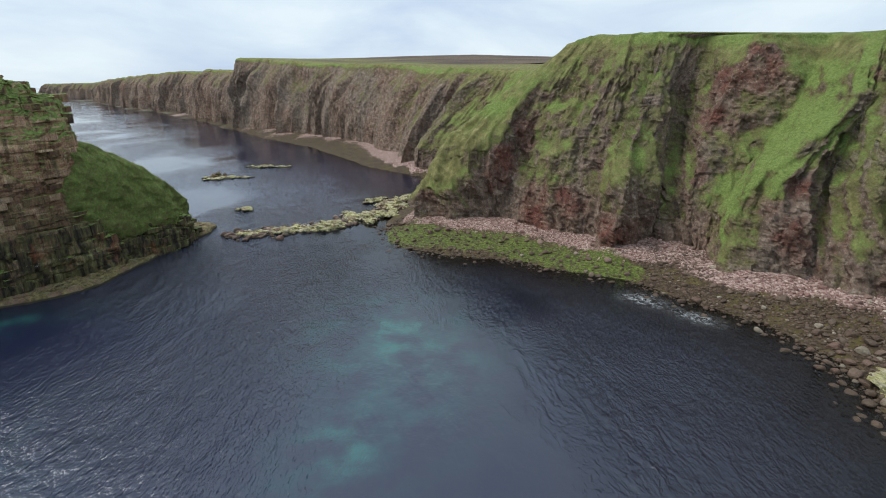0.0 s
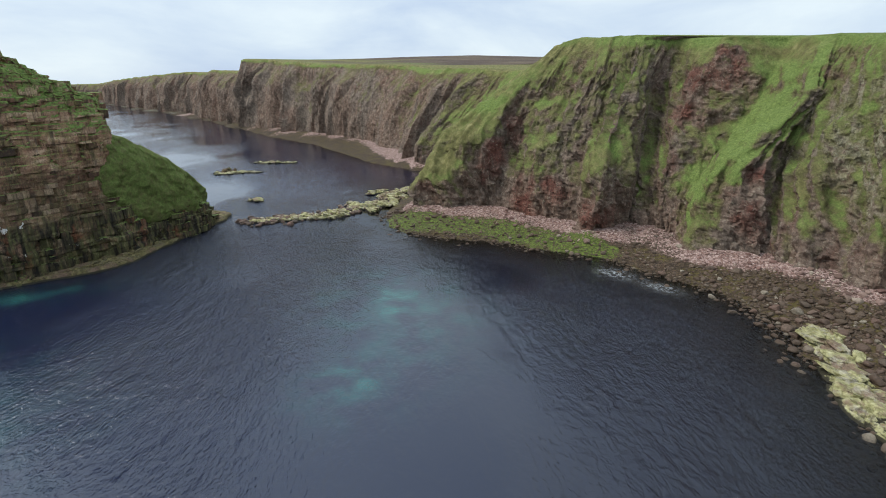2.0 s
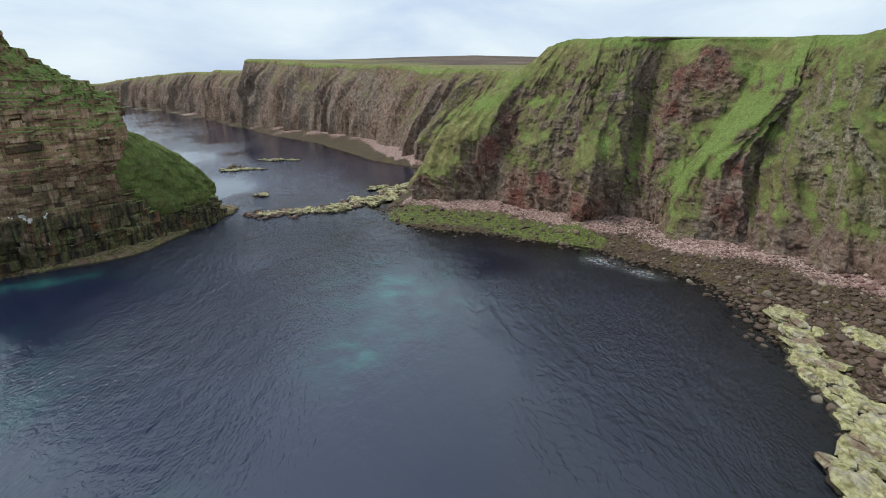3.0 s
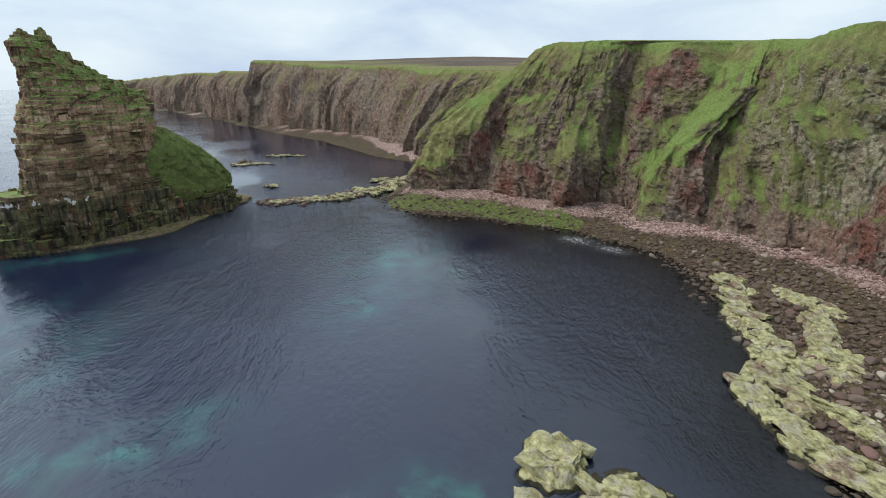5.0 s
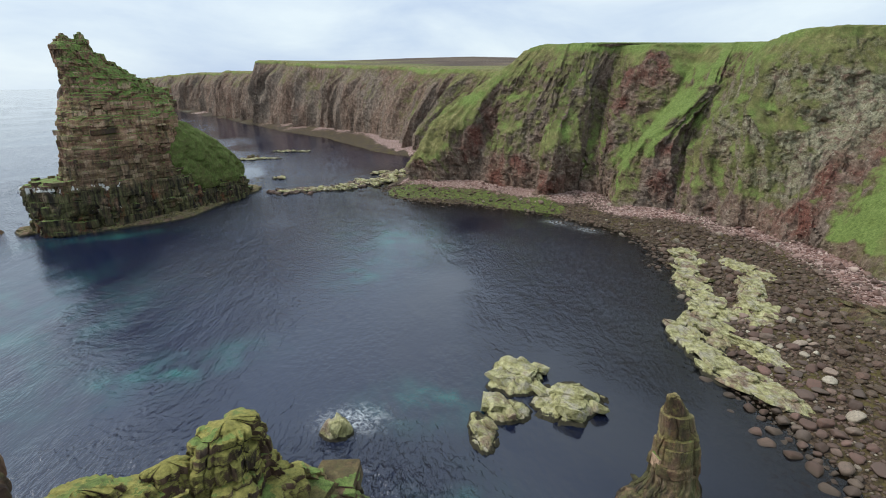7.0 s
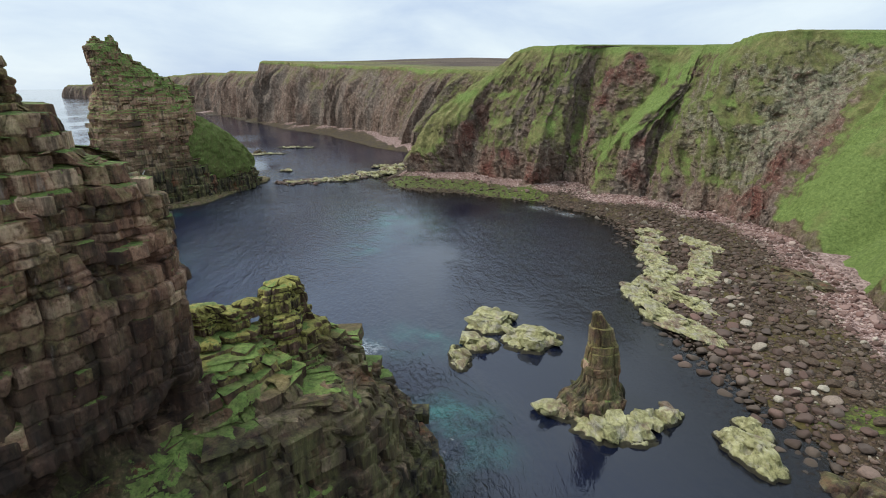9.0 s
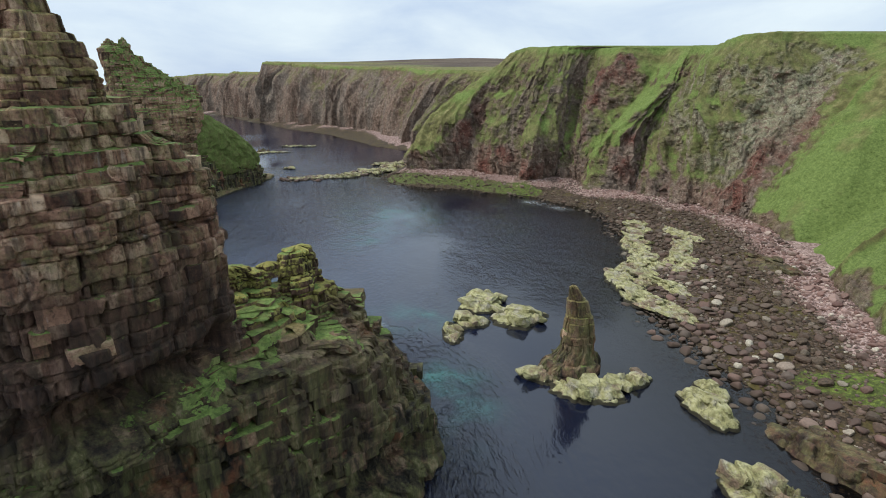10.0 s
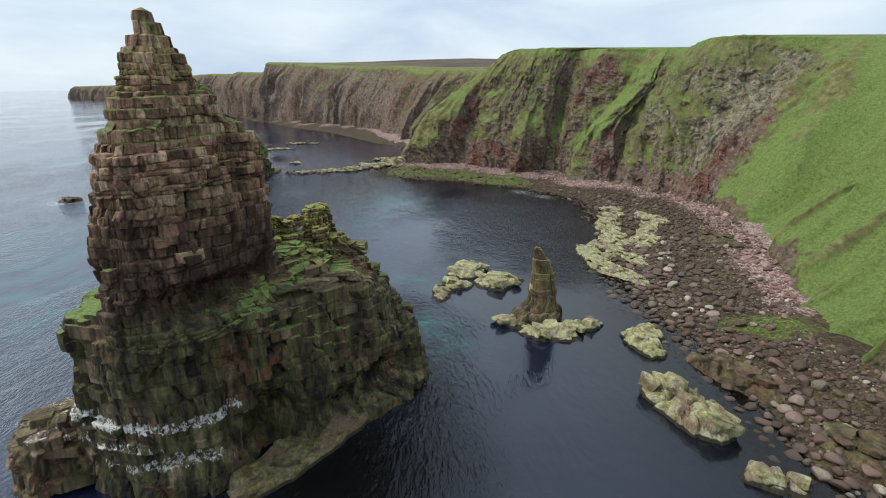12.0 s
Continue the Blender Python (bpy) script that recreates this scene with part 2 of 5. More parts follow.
def strata_material():
    n = Nodes("bedded_sandstone")
    band = n.noise(0.8, 4, 0.6, vec=n.scaled(0.08, 0.08, 1.2))
    grain = n.noise(3.4, 7, 0.72)
    stain = n.noise(0.5, 6, 0.7, vec=n.scaled(1, 1, 0.12))
    seep = n.noise(1.6, 5, 0.65, vec=n.scaled(1, 1, 0.1))
    tone = n.math("ADD", n.math("MULTIPLY", n.attr("tone"), 0.38), n.math("MULTIPLY", band, 0.27))
    tone = n.math("ADD", tone, n.math("MULTIPLY", grain, 0.35))
    col = n.ramp(tone, (0.3, (0.04, 0.018, 0.012)), (0.43, (0.155, 0.075, 0.047)), (0.55, (0.32, 0.175, 0.112)), (0.68, (0.60, 0.42, 0.28)))
    redder = n.ramp(n.math("ADD", n.attr("tone"), n.math("MULTIPLY", n.noise(0.3, 5, 0.7), 0.8)), (1.12, 0.0), (1.3, 0.8))
    col = n.mix(redder, col, n.ramp(grain, (0.3, (0.12, 0.04, 0.025)), (0.7, (0.34, 0.14, 0.09))))
    olive = n.ramp(n.noise(0.33, 8, 0.78), (0.5, 0.0), (0.64, 0.75))
    col = n.mix(olive, col, n.ramp(grain, (0.3, (0.07, 0.066, 0.024)), (0.5, (0.17, 0.155, 0.06)), (0.7, (0.33, 0.30, 0.14))))
    col = n.mix(n.ramp(stain, (0.5, 0.0), (0.62, 0.7)), col, (0.035, 0.026, 0.021))
    col = n.mix(n.ramp(seep, (0.53, 0.0), (0.62, 0.55)), col, (0.026, 0.02, 0.016))
    wash = n.noise(1.1, 6, 0.7, vec=n.scaled(1, 1, 0.16))
    col = n.mix(n.ramp(wash, (0.62, 0.0), (0.7, 0.45)), col, (0.42, 0.37, 0.33))
    col = n.mix(n.ramp(grain, (0.32, 0.6), (0.46, 0.0)), col, (0.03, 0.022, 0.017))
    moss = n.math("MULTIPLY", n.ramp(n.noise(0.55, 8, 0.78), (0.5, 0.0), (0.62, 0.6)), n.ramp(n.up(), (0.0, 0.3), (0.5, 1.0)))
    col = n.mix(moss, col, n.ramp(grain, (0.3, (0.06, 0.062, 0.018)), (0.7, (0.27, 0.26, 0.085))))
    low = n.math("MULTIPLY", n.attr("algae_and_shade"), n.ramp(n.noise(0.5, 6, 0.7, vec=n.scaled(1, 1, 0.3)), (0.3, 0.3), (0.5, 1.0)))
    slime = n.ramp(n.noise(0.75, 7, 0.72, vec=n.scaled(1, 1, 0.14)), (0.4, (0.011, 0.009, 0.007)), (0.49, (0.05, 0.042, 0.021)), (0.57, (0.085, 0.085, 0.03)), (0.68, (0.22, 0.18, 0.105)))
    slime = n.mix(n.ramp(n.noise(0.16, 5, 0.7, vec=n.scaled(1, 1, 0.6)), (0.58, 0.0), (0.66, 0.8)), slime, n.ramp(grain, (0.3, (0.09, 0.032, 0.014)), (0.7, (0.22, 0.085, 0.04))))
    # above 20 m: brown-black stain, also the colour of the hollow's painted shade
    stain_and_shade = n.ramp(n.noise(0.7, 7, 0.72, vec=n.scaled(1, 1, 0.2)), (0.4, (0.018, 0.012, 0.009)), (0.55, (0.075, 0.042, 0.029)), (0.68, (0.22, 0.135, 0.095)))
    slime = n.mix(n.ramp(n.math("MULTIPLY", n.height(), 0.02), (0.40, 0.0), (0.44, 1.0)), slime, stain_and_shade)
    col = n.mix(low, col, slime)
    crust = n.math("MULTIPLY", n.attr("lichen"), n.ramp(n.math("ADD", n.noise(0.8, 7, 0.75), n.math("MULTIPLY", n.up(), 0.25)), (0.5, 0.0), (0.62, 0.9)))
    col = n.mix(crust, col, n.ramp(grain, (0.3, (0.14, 0.13, 0.03)), (0.7, (0.42, 0.38, 0.10))))
    turf = n.math("ADD", n.up(), n.math("MULTIPLY", n.math("SUBTRACT", n.noise(0.6, 7, 0.75), 0.5), 1.6))
    turf = n.math("ADD", turf, n.attr("green"))
    col = n.mix(n.ramp(turf, (0.95, 0.0), (1.12, 1.0)), col, turf_colour(n, True))
    guano = n.math("ADD", n.attr("guano"), n.math("MULTIPLY", n.math("SUBTRACT", n.noise(1.5, 8, 0.8, vec=n.scaled(1, 1, 0.5)), 0.5), 2.2))
    col = n.mix(n.ramp(guano, (0.5, 0.0), (0.62, 0.95)), col, (0.62, 0.6, 0.56))
    n1 = n.bump(n.noise(1.6, 8, 0.72), 0.8, 0.3)
    n2 = n.bump(n.noise(6.0, 6, 0.75), 0.9, 0.1, n1)
    return n.done(col, 0.85, n2, 0.3)


def lichen_material(weedy=False):
    n = Nodes("weedy_ledge_rock" if weedy else "lichen_covered_rock")
    grain = n.noise(3.0, 6, 0.7)
    patch = n.noise(0.5, 6, 0.7)
    if weedy:
        col = n.ramp(n.noise(1.2, 6, 0.7), (0.35, (0.04, 0.03, 0.012)), (0.5, (0.11, 0.09, 0.034)), (0.68, (0.24, 0.20, 0.09)))
    else:
        col = n.ramp(n.noise(0.9, 6, 0.65), (0.34, (0.13, 0.12, 0.045)), (0.5, (0.28, 0.26, 0.12)), (0.68, (0.44, 0.415, 0.23)))
    col = n.mix(n.ramp(patch, (0.5, 0.0), (0.62, 0.2 if weedy else 0.8)), col, n.ramp(grain, (0.3, (0.17, 0.145, 0.11)), (0.7, (0.45, 0.41, 0.33))))
    col = n.mix(n.ramp(n.noise(0.22, 6, 0.7), (0.52, 0.0), (0.62, 0.85)), col, n.ramp(grain, (0.3, (0.085, 0.05, 0.036)), (0.7, (0.23, 0.145, 0.105))))
    crack = n.ramp(n.noise(0.55, 4, 0.6, vec=n.scaled(1.6, 0.6, 1.0), distort=1.2), (0.48, 0.0), (0.5, 1.0), (0.52, 0.0))
    col = n.mix(n.math("MULTIPLY", crack, 0.55), col, (0.04, 0.035, 0.025))
    col = n.mix(n.ramp(n.math("SUBTRACT", n.height(), n.math("MULTIPLY", n.noise(0.8, 5, 0.7), 0.7)), (0.0, 1.0), (0.12, 0.0)), col, (0.03, 0.026, 0.014))
    n1 = n.bump(n.math("SUBTRACT", n.noise(0.9, 9, 0.72), n.math("MULTIPLY", crack, 0.3)), 0.8, 0.3)
    return n.done(col, 0.85, n.bump(grain, 0.5, 0.07, n1), 0.25)


def boulder_material(joined):
    n = Nodes("joined_boulder_stone" if joined else "boulder_stone")
    r = n.island() if joined else n.random()
    grain = n.noise(3.5, 6, 0.7)
    col = n.ramp(r, (0.0, (0.06, 0.036, 0.026)), (0.3, (0.125, 0.07, 0.052)), (0.55, (0.08, 0.058, 0.045)), (0.72, (0.17, 0.12, 0.088)), (0.85, (0.16, 0.085, 0.066)), (0.94, (0.32, 0.27, 0.20)), (1.0, (0.48, 0.43, 0.33)))
    col = n.mix(n.ramp(grain, (0.3, 0.6), (0.6, 0.0)), col, (0.07, 0.055, 0.042))
    col = n.mix(n.ramp(n.height(), (0.0, 0.85), (0.8, 0.0)), col, (0.04, 0.028, 0.016))
    col = n.mix(n.math("MULTIPLY", n.attr("weedy"), 0.8), col, n.ramp(grain, (0.3, (0.022, 0.015, 0.009)), (0.7, (0.105, 0.07, 0.042))))
    col = n.mix(n.math("MULTIPLY", n.attr("pinkish"), 0.7), col, n.ramp(r, (0.0, (0.12, 0.06, 0.048)), (0.5, (0.27, 0.155, 0.125)), (1.0, (0.43, 0.30, 0.255))))
    return n.done(col, 0.75, n.bump(grain, 0.5, 0.08), 0.3)


def beach_material():
    n = Nodes("shingle_beach")
    peb = n.cells(1.6, None, "F1", "Color")
    edge = n.cells(1.6, None, "F1", "Distance")
    small = n.cells(4.0, None, "F1", "Color")
    tone = n.mix(0.5, peb, small)
    pink = n.ramp(tone, (0.25, (0.08, 0.046, 0.038)), (0.5, (0.21, 0.135, 0.112)), (0.8, (0.39, 0.29, 0.25)))
    brown = n.ramp(tone, (0.2, (0.014, 0.009, 0.006)), (0.55, (0.045, 0.029, 0.015)), (0.85, (0.10, 0.066, 0.04)))
    brown = n.mix(n.ramp(n.noise(0.18, 6, 0.7), (0.48, 0.0), (0.62, 0.8)), brown, n.ramp(n.noise(2.0, 5, 0.7), (0.3, (0.03, 0.024, 0.006)), (0.7, (0.11, 0.085, 0.02))))
    weed = n.ramp(n.noise(1.6, 6, 0.7), (0.3, (0.018, 0.018, 0.006)), (0.5, (0.06, 0.075, 0.014)), (0.7, (0.15, 0.19, 0.032)))
    sel = n.math("ADD", n.attr("pink"), n.math("MULTIPLY", n.math("SUBTRACT", n.noise(0.22, 6, 0.75), 0.5), 2.4))
    col = n.mix(n.ramp(sel, (0.4, 0.0), (0.6, 1.0)), brown, pink)
    wsel = n.math("ADD", n.attr("weed"), n.math("MULTIPLY", n.math("SUBTRACT", n.noise(0.35, 6, 0.75), 0.5), 2.4))
    col = n.mix(n.ramp(wsel, (0.45, 0.0), (0.65, 1.0)), col, weed)
    sand = n.math("MULTIPLY", n.attr("sand"), n.ramp(n.noise(0.13, 5, 0.6), (0.4, 0.0), (0.6, 1.0)))
    col = n.mix(sand, col, (0.36, 0.4, 0.3))
    n1 = n.bump(n.math("SUBTRACT", 1.0, edge), 0.9, 0.12)
    return n.done(col, 0.85, n1, 0.25)


def water_material():
    n = Nodes("sea_water")
    wind = n.scaled(1.0, 0.42, 1.0)
    h1 = n.noise(0.42, 3, 0.55, vec=wind, distort=0.2)
    h3 = n.noise(4.2, 3, 0.6, vec=n.scaled(1.0, 0.6, 1.0))
    h2 = n.noise(1.7, 3, 0.6, vec=wind)
    gust = n.ramp(n.noise(0.018, 3, 0.5, vec=n.scaled(1, 0.6, 1, (0, 0, 0.5))), (0.4, 0.12), (0.58, 1.0))
    hh = n.math("MULTIPLY", n.math("ADD", n.math("ADD", h1, n.math("MULTIPLY", h2, 0.7)), n.math("MULTIPLY", h3, 0.08)), n.math("MULTIPLY", gust, n.math("SUBTRACT", 1.0, n.math("MULTIPLY", n.math("MAXIMUM", n.attr("calm"), n.math("MULTIPLY", n.attr("murk_and_reflection"), 0.5)), 0.9))))
    nb = n.bump(hh, 1.0, 1.25)
    teal = n.attr("teal")
    deep = n.mix(n.math("MULTIPLY", teal, n.ramp(n.noise(0.15, 4, 0.55, distort=0.15), (0.42, 0.05), (0.66, 1.0))), (0.007, 0.0115, 0.033), (0.02, 0.12, 0.108))
    # near-black tint: murky bed inshore plus the rocks' dark reflection, painted in
    deep = n.mix(n.attr("murk_and_reflection"), deep, (0.005, 0.005, 0.005))
    n.done(deep, 0.06, nb, 0.5)
    # lower index there also dims the mirrored sky
    n.put(n.bsdf.inputs["IOR"], n.math("SUBTRACT", 1.8, n.math("MULTIPLY", n.attr("murk_and_reflection"), 0.56)))
    clear, gl, fr = n.add("ShaderNodeBsdfTransparent"), n.add("ShaderNodeBsdfGlossy"), n.add("ShaderNodeFresnel")
    clear.inputs[0].default_value = (0.3, 0.3, 0.27, 1)
    gl.inputs["Roughness"].default_value = 0.06
    fr.inputs["IOR"].default_value = 1.33
    n.put(gl.inputs["Normal"], nb)
    n.put(fr.inputs["Normal"], nb)
    thin = n.add("ShaderNodeMixShader")
    n.put(thin.inputs[0], fr.outputs[0])
    n.put(thin.inputs[1], clear.outputs[0])
    n.put(thin.inputs[2], gl.outputs[0])
    both = n.add("ShaderNodeMixShader")
    n.put(both.inputs[0], n.ramp(n.attr("shallow"), (0.05, 0.0), (1.0, 0.92)))
    n.put(both.inputs[1], n.bsdf.outputs[0])
    n.put(both.inputs[2], thin.outputs[0])
    foam = n.add("ShaderNodeBsdfDiffuse")
    foam.inputs[0].default_value = (0.75, 0.78, 0.78, 1)
    fm = n.math("MULTIPLY", n.attr("foam"), n.ramp(n.noise(0.9, 9, 0.8, distort=0.6), (0.46, 0.0), (0.64, 0.9)))
    last = n.add("ShaderNodeMixShader")
    n.put(last.inputs[0], fm)
    n.put(last.inputs[1], both.outputs[0])
    n.put(last.inputs[2], foam.outputs[0])
    weed = n.add("ShaderNodeBsdfDiffuse")
    weed.inputs[0].default_value = (0.022, 0.014, 0.008, 1)
    top = n.add("ShaderNodeMixShader")
    n.put(top.inputs[0], n.math("MULTIPLY", n.attr("kelp"), n.ramp(n.noise(1.3, 6, 0.75, distort=1.0), (0.56, 0.0), (0.6, 0.9))))
    n.put(top.inputs[1], last.outputs[0])
    n.put(top.inputs[2], weed.outputs[0])
    n.put(n.out.inputs[0], top.outputs[0])
    return n.m


CLIFF, STRATA, LICHEN, LEDGE = cliff_material(), strata_material(), lichen_material(), lichen_material(True)
BOULDER, BOULDERS, BEACH, WATER = boulder_material(False), boulder_material(True), beach_material(), water_material()


# ---- coast: ribs of the cliff, each a line from the foot by knees to the brink, then inland ----
def rib(*pts, inland, rock):
    """One rib: points x, y, z from foot to brink, a point inland, and how rocky it is."""
    return np.array(pts, float), inland, rock


FAR_RIBS = [
    rib((-1345, 1880, 2), (-1338, 1884, 26), (-1325, 1890, 41), inland=(-700, 2700), rock=1.0),
    rib((-980, 1560, 2), (-974, 1564, 28), (-962, 1575, 44), inland=(-400, 2400), rock=1.0),
    rib((-660, 1122, 2), (-655, 1124, 34), (-640, 1130, 53), inland=(0, 2000), rock=1.0),
    rib((-403, 829, 2), (-398, 831, 38), (-385, 836, 60), inland=(150, 1500), rock=1.0),
    rib((-340, 760, 2), (-330, 764, 36), (-318, 770, 56), inland=(200, 1300), rock=1.0),
    rib((-300, 690, 2), (-296, 692, 40), (-284, 697, 59), inland=(250, 1200), rock=1.0),
    rib((-246, 612, 2), (-240, 614, 36), (-226, 620, 56), inland=(290, 1040), rock=1.0),
    rib((-222, 578, 2), (-218, 580, 38), (-208, 586, 58), inland=(310, 960), rock=1.0),
    rib((-208, 548, 2), (-206, 549, 46), (-198, 554, 67), inland=(330, 920), rock=1.0),
    rib((-178, 520, 2), (-172, 524, 42), (-160, 530, 64), inland=(340, 890), rock=1.0),
    rib((-147, 482, 2), (-143, 484, 40), (-132, 490, 61), inland=(350, 860), rock=1.0),
    rib((-118, 446, 2), (-111, 450, 38), (-100, 456, 58.5), inland=(370, 810), rock=1.0),
    rib((-86, 424, 2), (-82, 426, 40), (-70, 433, 57), inland=(385, 760), rock=1.0),
    rib((-54, 388, 2), (-46, 392, 38), (-34, 399, 55), inland=(400, 700), rock=0.9),
]
BAY_RIBS = [
    rib((-86, 424, 2), (-82, 426, 40), (-70, 433, 57), inland=(385, 760), rock=1.0),
    rib((-62, 390, 2), (-60, 391, 30), (-44, 398, 56), inland=(400, 700), rock=0.95),
    rib((-42, 362, 2), (-36, 366, 24), (-18, 374, 54), inland=(400, 640), rock=0.9),
    rib((-34, 330, 2), (-31, 332, 20), (-24, 336, 38), (-8, 342, 52), inland=(400, 560), rock=0.9),
    rib((-20, 306, 2), (-14, 309, 18), (2, 314, 46), (8, 316, 51), inland=(400, 500), rock=0.75),
    rib((-19, 286, 2), (-16, 288, 18), (-4, 293, 40), (9, 297, 50.6), inland=(400, 460), rock=0.75),
    rib((-6, 274, 2), (2, 277, 20), (16, 282, 44), (22, 284, 50), inland=(400, 430), rock=0.6),
    rib((-12, 258, 2), (-11, 259, 13), (-2, 264, 21), (18, 270, 38), (30, 272, 49.5), inland=(400, 400), rock=0.55),
    rib((8, 252, 2), (14, 254, 18), (28, 258, 36), (40, 260, 49), inland=(400, 370), rock=0.5),
    rib((20, 234, 2), (26, 237, 18), (38, 242, 38), (50, 246, 50), inland=(400, 340), rock=0.4),
    rib((10, 204, 2), (16, 206, 18), (30, 211, 38), (48, 220, 52), inland=(400, 295), rock=0.45),
    rib((-2, 176, 2), (0, 178, 12), (14, 186, 30), (34, 196, 46), (46, 202, 53), inland=(400, 262), rock=0.4),
]
HEAD_RIBS = [
    rib((-7, 160, 2), (-7, 161.5, 11), (4, 173, 26), (24, 180, 40), (43, 188, 53.6), inland=(400, 240), rock=0.35),
    rib((5, 158, 2), (4.5, 159, 12), (10, 164, 26), (27, 172, 40), (43, 181, 55), inland=(400, 232), rock=0.3),
    rib((15, 159, 3), (12.5, 160, 17), (18, 163, 29), (29, 167, 40), (46, 177, 57), inland=(400, 225), rock=0.6),
    rib((20, 158, 3), (24, 160, 18), (31, 164, 31), (40, 168, 44), (51, 176, 57.4), inland=(400, 218), rock=1.0),
    rib((32, 143, 3), (30.5, 145, 16), (34, 148, 24), (43, 152, 36), (52, 158, 47), (58, 167, 57.4), inland=(400, 212), rock=0.9),
    rib((40, 138, 3), (42, 141, 17), (46, 145, 28), (53, 151, 41), (62, 162, 57.2), inland=(400, 204), rock=0.9),
    rib((43, 124, 2), (46, 126, 18), (49, 134, 27), (56, 144, 41), (65, 156, 56.6), inland=(400, 196), rock=0.9),
    rib((50, 126, 2), (52, 130, 18), (58, 140, 32), (64, 149, 46), (70, 157, 56.4), inland=(400, 188), rock=0.7),
    rib((58, 136, 3), (61, 140, 18), (67, 148, 30), (70, 152, 41), (78, 158, 56), inland=(400, 182), rock=0.6),
    rib((63, 126, 3), (63, 129, 16), (69, 138, 31), (76, 141, 44), (87, 150, 55.8), inland=(400, 176), rock=0.95),
    rib((66, 121, 3), (72, 126, 14), (82, 133, 26), (93, 138, 38), (104, 147, 55.6), inland=(400, 168), rock=0.35),
]
PALE_RIBS = [
    rib((65, 109, 3), (67, 115, 14), (74, 117, 23), (84, 117.5, 31), (95, 121, 39), (109, 136, 55.4), inland=(400, 160), rock=0.4),
    rib((76, 104, 3), (77, 108, 14), (80, 113, 21), (89, 120, 30), (101, 126, 43), (111, 131, 55), inland=(400, 152), rock=0.9),
    rib((82, 105, 3), (84, 111, 13), (90, 117, 24), (98, 121, 37), (111, 127, 54.6), inland=(400, 144), rock=0.5),
    rib((81, 94, 3), (84, 99, 14), (91, 106, 28), (99, 112, 43), (109, 118, 54.4), inland=(400, 137), rock=0.75),
    rib((87, 92, 3), (89, 97, 14), (94, 102, 30), (101, 107, 45), (110, 111, 55.6), inland=(400, 131), rock=0.7),
    rib((86, 82, 3), (90, 88, 16), (96, 95, 32), (102, 99, 46), (110, 104, 56.9), inland=(400, 126), rock=0.85),
    rib((94, 79, 3), (98, 83, 15), (103, 87, 34), (109, 91, 46), (117, 96, 57), inland=(400, 116), rock=0.9),
    rib((95, 71, 4), (103, 77, 15), (110, 81, 28), (118, 86, 44), (128, 94, 56.5), inland=(400, 110), rock=1.0),
    rib((98, 65, 5), (107, 71, 18), (114, 75, 27), (126, 80, 40), (146, 88, 55.4), inland=(400, 104), rock=0.5),
]
SLOPE_RIBS = [
    rib((98, 60, 5.5), (105, 58, 14), (117, 59, 25), (130, 62, 36), (152, 73, 54.2), inland=(400, 96), rock=0.05),
    rib((98, 50, 4.5), (108, 49, 14.5), (119, 50, 25.5), (138, 50, 39), (158, 50, 53), inland=(400, 76), rock=0.05),
    rib((95, 38, 4.5), (106, 38, 9), (122, 36, 20), (138, 36, 33), (158, 36, 52), inland=(400, 50), rock=0.06),
    rib((92, 24, 5), (100, 24, 13), (110, 24, 22.5), (130, 23, 38), (156, 20, 52), inland=(400, 30), rock=0.05),
    rib((89, 16, 4.5), (96, 15, 8.5), (110, 15, 16.5), (130, 14, 31), (156, 13, 52), inland=(400, 20), rock=0.06),
    rib((86, 7, 5), (95, 8, 12), (104, 10, 19.5), (118, 10, 30), (156, 6, 52), inland=(400, 8), rock=0.08),
    rib((82, -4, 5), (91, -4, 9), (106, -6, 18), (130, -8, 34), (154, -12, 52), inland=(400, -8), rock=0.1),
    rib((77, -16, 5), (86, -15, 10), (98, -15, 19), (122, -18, 36), (150, -24, 52), inland=(400, -30), rock=0.1),
    rib((69, -26, 5), (78, -27, 9.5), (92, -29, 18), (118, -34, 36), (146, -40, 52), inland=(400, -50), rock=0.14),
    rib((72, -42, 5), (80, -43, 10), (98, -46, 21), (118, -50, 36), (142, -56, 52), inland=(400, -70), rock=0.1),
    rib((88, -82, 4), (96, -84, 12), (112, -87, 28), (140, -92, 52), inland=(400, -110), rock=0.08),
    rib((90, -135, 4), (98, -135, 12), (114, -135, 28), (142, -135, 52), inland=(400, -150), rock=0.08),
]
RED_SPOTS = [(86, 141, 50, 6), (79, 140, 44, 6), (73, 139, 35, 5), (66, 130, 24, 5), (17, 159, 13, 6), (20, 160, 21, 6), (25, 161, 28, 5), (29, 147, 8, 7), (36, 142, 12, 5), (44, 126, 6, 6), (77, 107, 13, 7), (81, 112, 20, 5), (99, 72, 9, 7), (106, 75, 17, 8), (112, 79, 26, 8), (120, 83, 36, 8), (134, 86, 46, 7)]


def unit(v):
    return v / (np.linalg.norm(v, axis=-1, keepdims=True) + 1e-9)


def sheet_normal(P):
    """Upward-facing normals of a grid whose first axis runs along the coast."""
    n = np.cross(np.gradient(P, axis=0), np.gradient(P, axis=1))
    n = unit(n)
    return n * np.sign(np.median(n[..., 2]))


def soften(A, k, axis):
    pad = [(0, 0)] * A.ndim
    pad[axis] = (k, k)
    q = np.pad(A, pad, "edge")
    w = np.hanning(2 * k + 3)[1:-1]
    return sum(np.take(q, range(j, j + A.shape[axis]), axis) * w[j] for j in range(2 * k + 1)) / w.sum()


